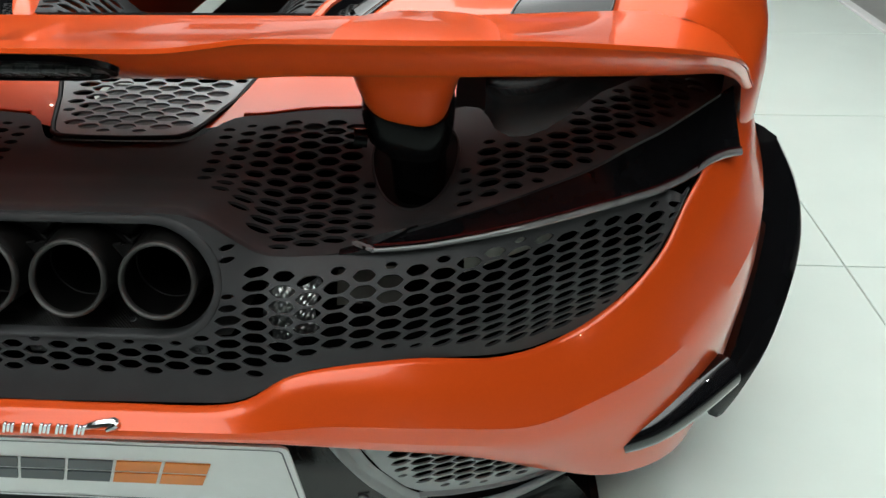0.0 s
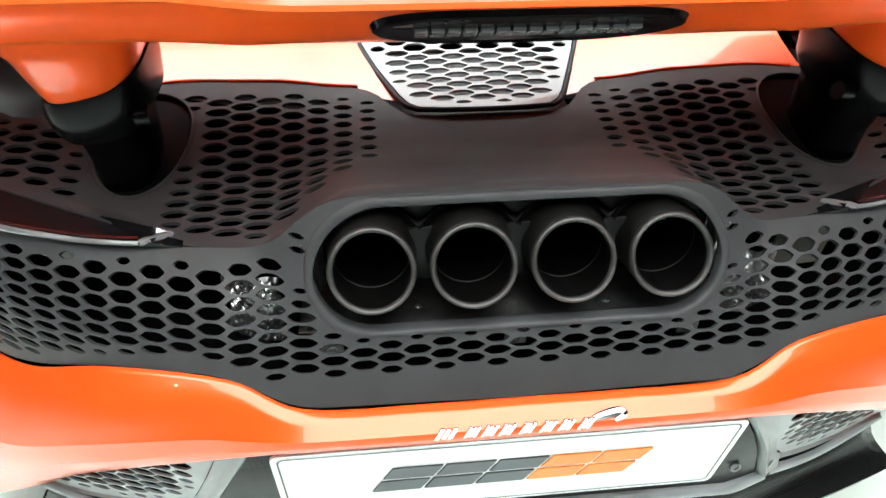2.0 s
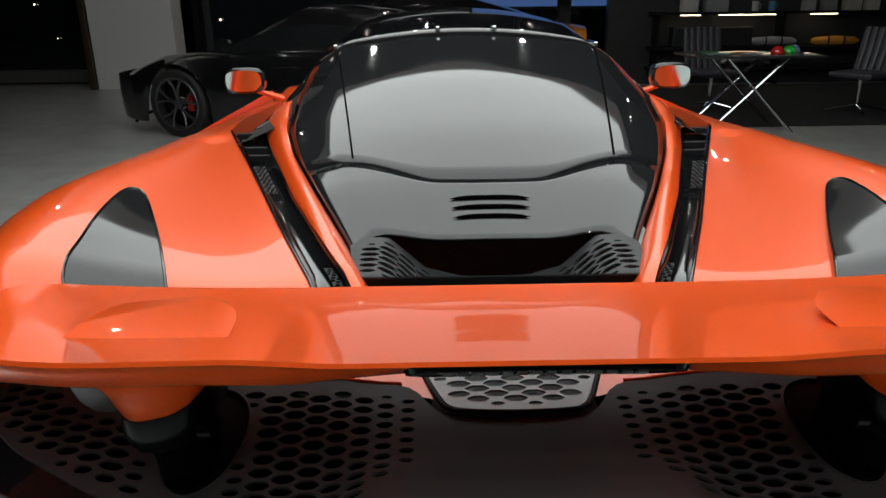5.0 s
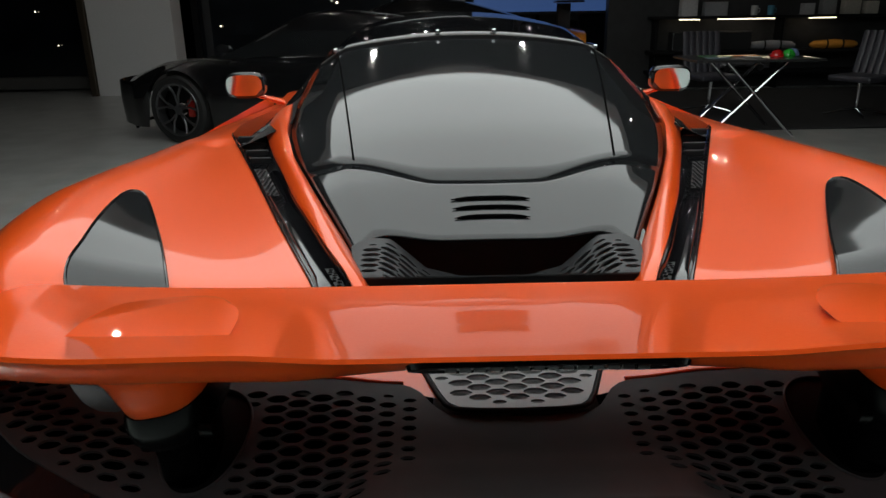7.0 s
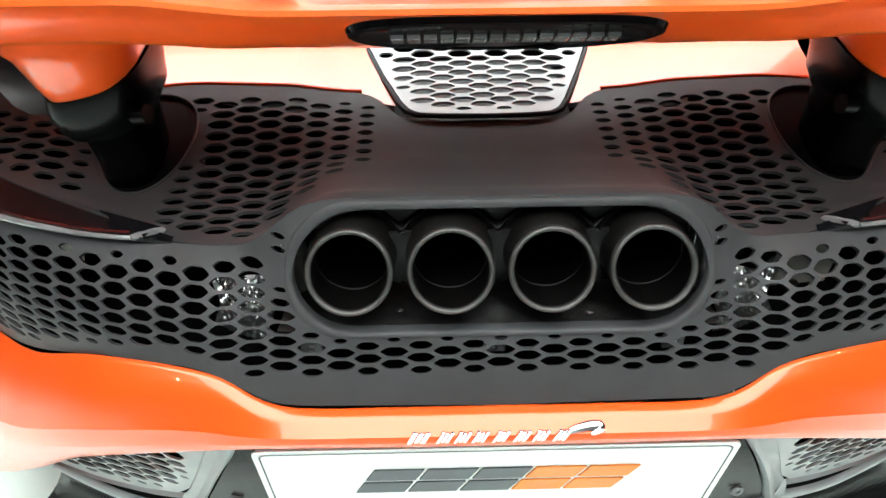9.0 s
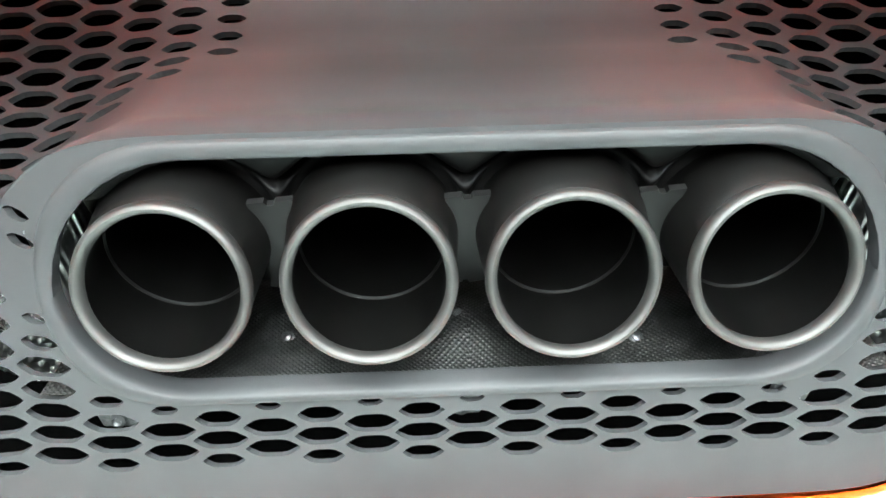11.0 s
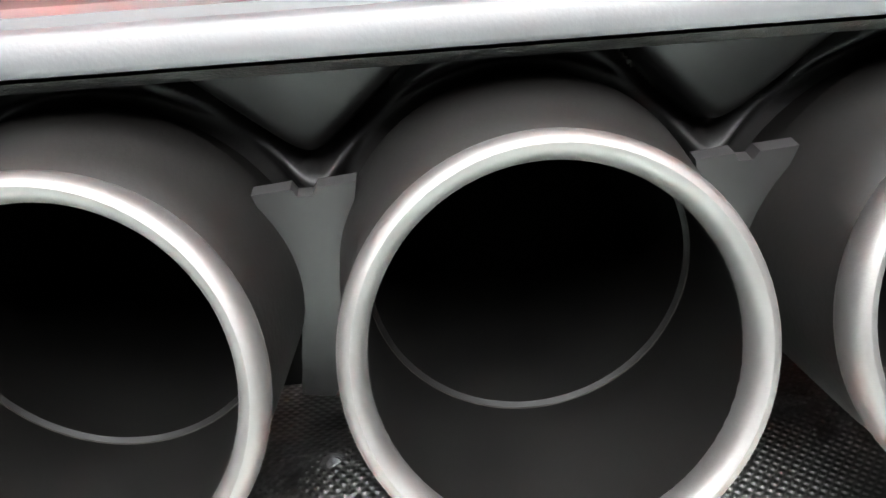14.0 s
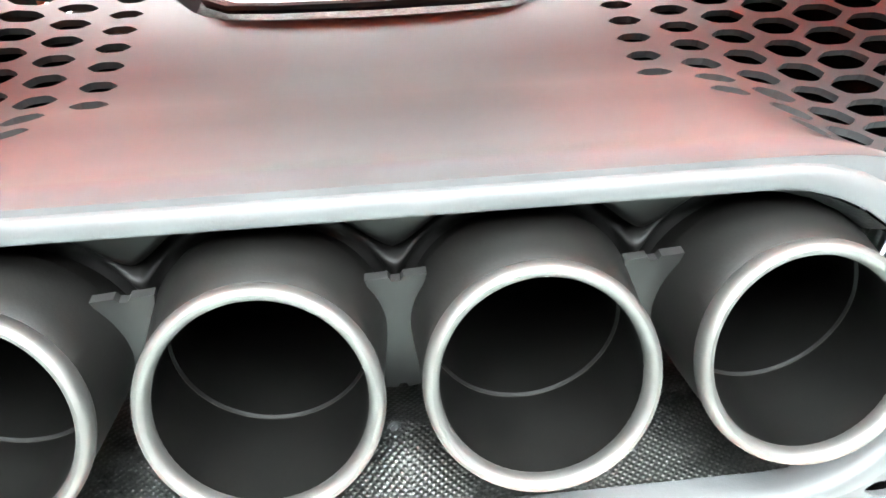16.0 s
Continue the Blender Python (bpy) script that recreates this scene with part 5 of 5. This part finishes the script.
table = thing("display_table", "dark topped table on crossed chrome legs", "table", at=(3.05, 6.75, -.055))
box("tabletop", (0, 0, .735), (1.25, .72, .025), mat("table_laminate", (.03, .03, .03), .3, coat=.4), table, "dark table top", bevel=.006)
for y in (-.26, .26):
    for a, b in (((-.42, 0), (.30, .72)), ((.42, 0), (-.30, .72))):
        sweep("leg", [(a[0], y + (.02 if a[0] < 0 else -.02), a[1]), (b[0], y + (.02 if a[0] < 0 else -.02), b[1])], .032, CHROME, table, "chrome leg", n=10, flat=.5)
for k, (x, y, w, d, c) in enumerate(((-.30, .05, .28, .20, (.05, .20, .06)), (-.05, .10, .40, .10, (.55, .16, .03)), (.0, -.12, .16, .12, (.35, .36, .38)), (-.35, -.15, .22, .12, (.2, .25, .3)))):
    t = thing("sample_card", "flat coloured sample card on the table", "sample", "samples on the table", at=(3.05 + x, 6.75 + y, .6945))
    box("card", (0, 0, .006), (w, d, .011), mat("sample_%s" % "abcd"[k], c, .35, coat=.4), t, bevel=.003)
for x, y, c, n_ in ((.28, -.05, (.65, .02, .02), "red"), (.42, 0, (.03, .5, .05), "green"), (.50, .08, (.25, .35, .6), "blue")):
    t = thing("paint_sample", "glossy %s domed paint sample on the table" % n_, "paint sample", "samples on the table", at=(3.05 + x, 6.75 + y, .694))
    turned("dome", [(0, .065), (.02, .065), (.05, .050), (.07, .025), (.075, .0005)], (0, 0, 0), (0, 0, 1), mat(n_ + "_lacquer", c, .15, coat=1.0), t, n=24)
LEATHER = mat("black_leather", (.06, .058, .07), .38, var=.2, bump=.15)


def lounge_chair(x, y, turn, label):
    c = thing("lounge_chair", label, "chair", "lounge chairs", at=(x, y, -.037))
    c.rotation_euler = (0, 0, radians(turn))
    for k in range(6):
        u = -.20 + .08 * k
        sweep("back_rib", [(u, .22, .44), (u, .28, .66), (u, .34, .92)], [.036, .042, .036], LEATHER, c, "stitched leather rib", n=10, flat=.6)
    box("seat", (0, 0, .42), (.50, .50, .07), LEATHER, c, "black leather seat", bevel=.03)
    sweep("column", [(0, 0, .06), (0, 0, .40)], .025, CHROME, c, n=12)
    for k in range(4):
        a = radians(45 + 90 * k)
        sweep("foot", [(0, 0, .08), (.18 * math.cos(a), .18 * math.sin(a), .05), (.33 * math.cos(a), .33 * math.sin(a), .015)], .014, CHROME, c, "chrome foot", n=8)


lounge_chair(3.2, 8.0, 8, "black ribbed leather lounge chair on chrome feet")
lounge_chair(4.75, 7.6, -60, "black ribbed leather lounge chair on chrome feet")

tagged(box("wall_2", (5.9, 10.9, 1.9), (6.6, .2, 4.1), WALLD, bevel=.01), "dark clad wall behind the shelves", "wall", kind="structure")
unit = thing("shelf_unit", "long dark wall shelves over a low bench", "shelf")
for z, d in ((1.00, .34), (.50, .46), (.20, .5)):
    box("board", (6.0, 10.62, z), (5.6, d, .04), DARK, unit, bevel=.004)
for x in (3.3, 5.2, 7.0, 8.7):
    box("upright", (x, 10.70, .463), (.04, .25, 1.034), DARK, unit, bevel=.004)
for x, w in ((3.75, .30), (4.6, .85), (5.75, .40)):
    box("light_strip", (x, 10.50, .9735), (w, .03, .012), mat("warm_strip", (.9, .85, .7), .4, emit=(1, .85, .6, 7.0)), unit, "warm light strip", bevel=.002)
things = [("box", 3.75, .24, .26, (.55, .55, .55)), ("box", 4.15, .34, .20, (.30, .31, .32)), ("cup", 4.75, .10, .14, (.60, .60, .58)), ("cup", 5.00, .10, .14, (.10, .32, .45)), ("box", 5.55, .16, .16, (.4, .4, .4)), ("box", 5.85, .20, .22, (.25, .25, .25)), ("box", 6.2, .24, .20, (.45, .42, .36)), ("box", 6.5, .18, .18, (.5, .48, .42))]
for k, (kind, x, w, h, c) in enumerate(things):
    t = thing("display_" + kind, {"box": "small pale packaging box on the upper shelf", "cup": "plain ceramic mug on the upper shelf"}[kind], kind, "things on the shelf", at=(x, 10.60, 1.02))
    m_ = mat("shelf_ware_%s" % "abcdefgh"[k], c, .5)
    if kind == "box":
        box("carton", (0, 0, h / 2), (w, .14, h), m_, t, bevel=.006)
    else:
        turned("mug", [(0, .0005), (0, w * .42), (.01, w * .48), (h, w * .5), (h, w * .46), (.02, w * .43)], (0, 0, 0), (0, 0, 1), m_, t, n=24)
        sweep("handle", [(w * .48, 0, h * .75), (w * .8, 0, h * .65), (w * .8, 0, h * .35), (w * .48, 0, h * .25)], .008, m_, t, n=8)
for x, c, n_ in ((5.05, (.32, .32, .34), "grey"), (6.0, (.80, .33, .04), "orange"), (6.8, (.05, .05, .055), "black")):
    t = thing("rolled_bag", "%s rolled bag lying on the bench" % n_, "bag", "rolled bags", at=(x, 10.55, .52))
    sweep("roll", [(-.36, 0, .060), (-.30, 0, .064), (0, 0, .070), (.30, 0, .064), (.36, 0, .060)], [.025, .055, .070, .055, .025], mat(n_ + "_fabric", c, .8, bump=.2), t, n=16)
    for d in (-.12, .12):
        turned("strap", [(-.012, .072), (.012, .072), (.012, .068), (-.012, .068)], (d, 0, .0695), (1, 0, 0), DARK, t, n=20)
case = thing("tool_case", "long black case standing on the bench", "case", at=(4.1, 10.55, .52))
box("case_body", (0, 0, .14), (1.20, .22, .28), mat("case_shell", (.022, .023, .024), .45), case, bevel=.02)
box("case_handle", (0, -.12, .17), (.22, .03, .03), DARK, case, bevel=.008)
model = thing("scale_model", "small silver scale model car on the low bench", "model", at=(4.6, 10.5, .22))
sweep("model_body", [(-.42, 0, .06), (-.25, 0, .09), (0, 0, .12), (.25, 0, .08), (.42, 0, .05)], [.05, .10, .10, .09, .04], mat("silver_model", (.4, .4, .42), .25, metal=.7), model, n=14, flat=.6)
box("model_wing", (-.38, 0, .16), (.08, .26, .012), CALIPER, model, bevel=.003)
for x in (-.25, .25):
    for y in (-.11, .11):
        turned("model_wheel", [(-.02, .0005), (-.02, .05), (.02, .05), (.02, .0005)], (x, y, .05), (0, 1, 0), RUBBER, model, n=16)
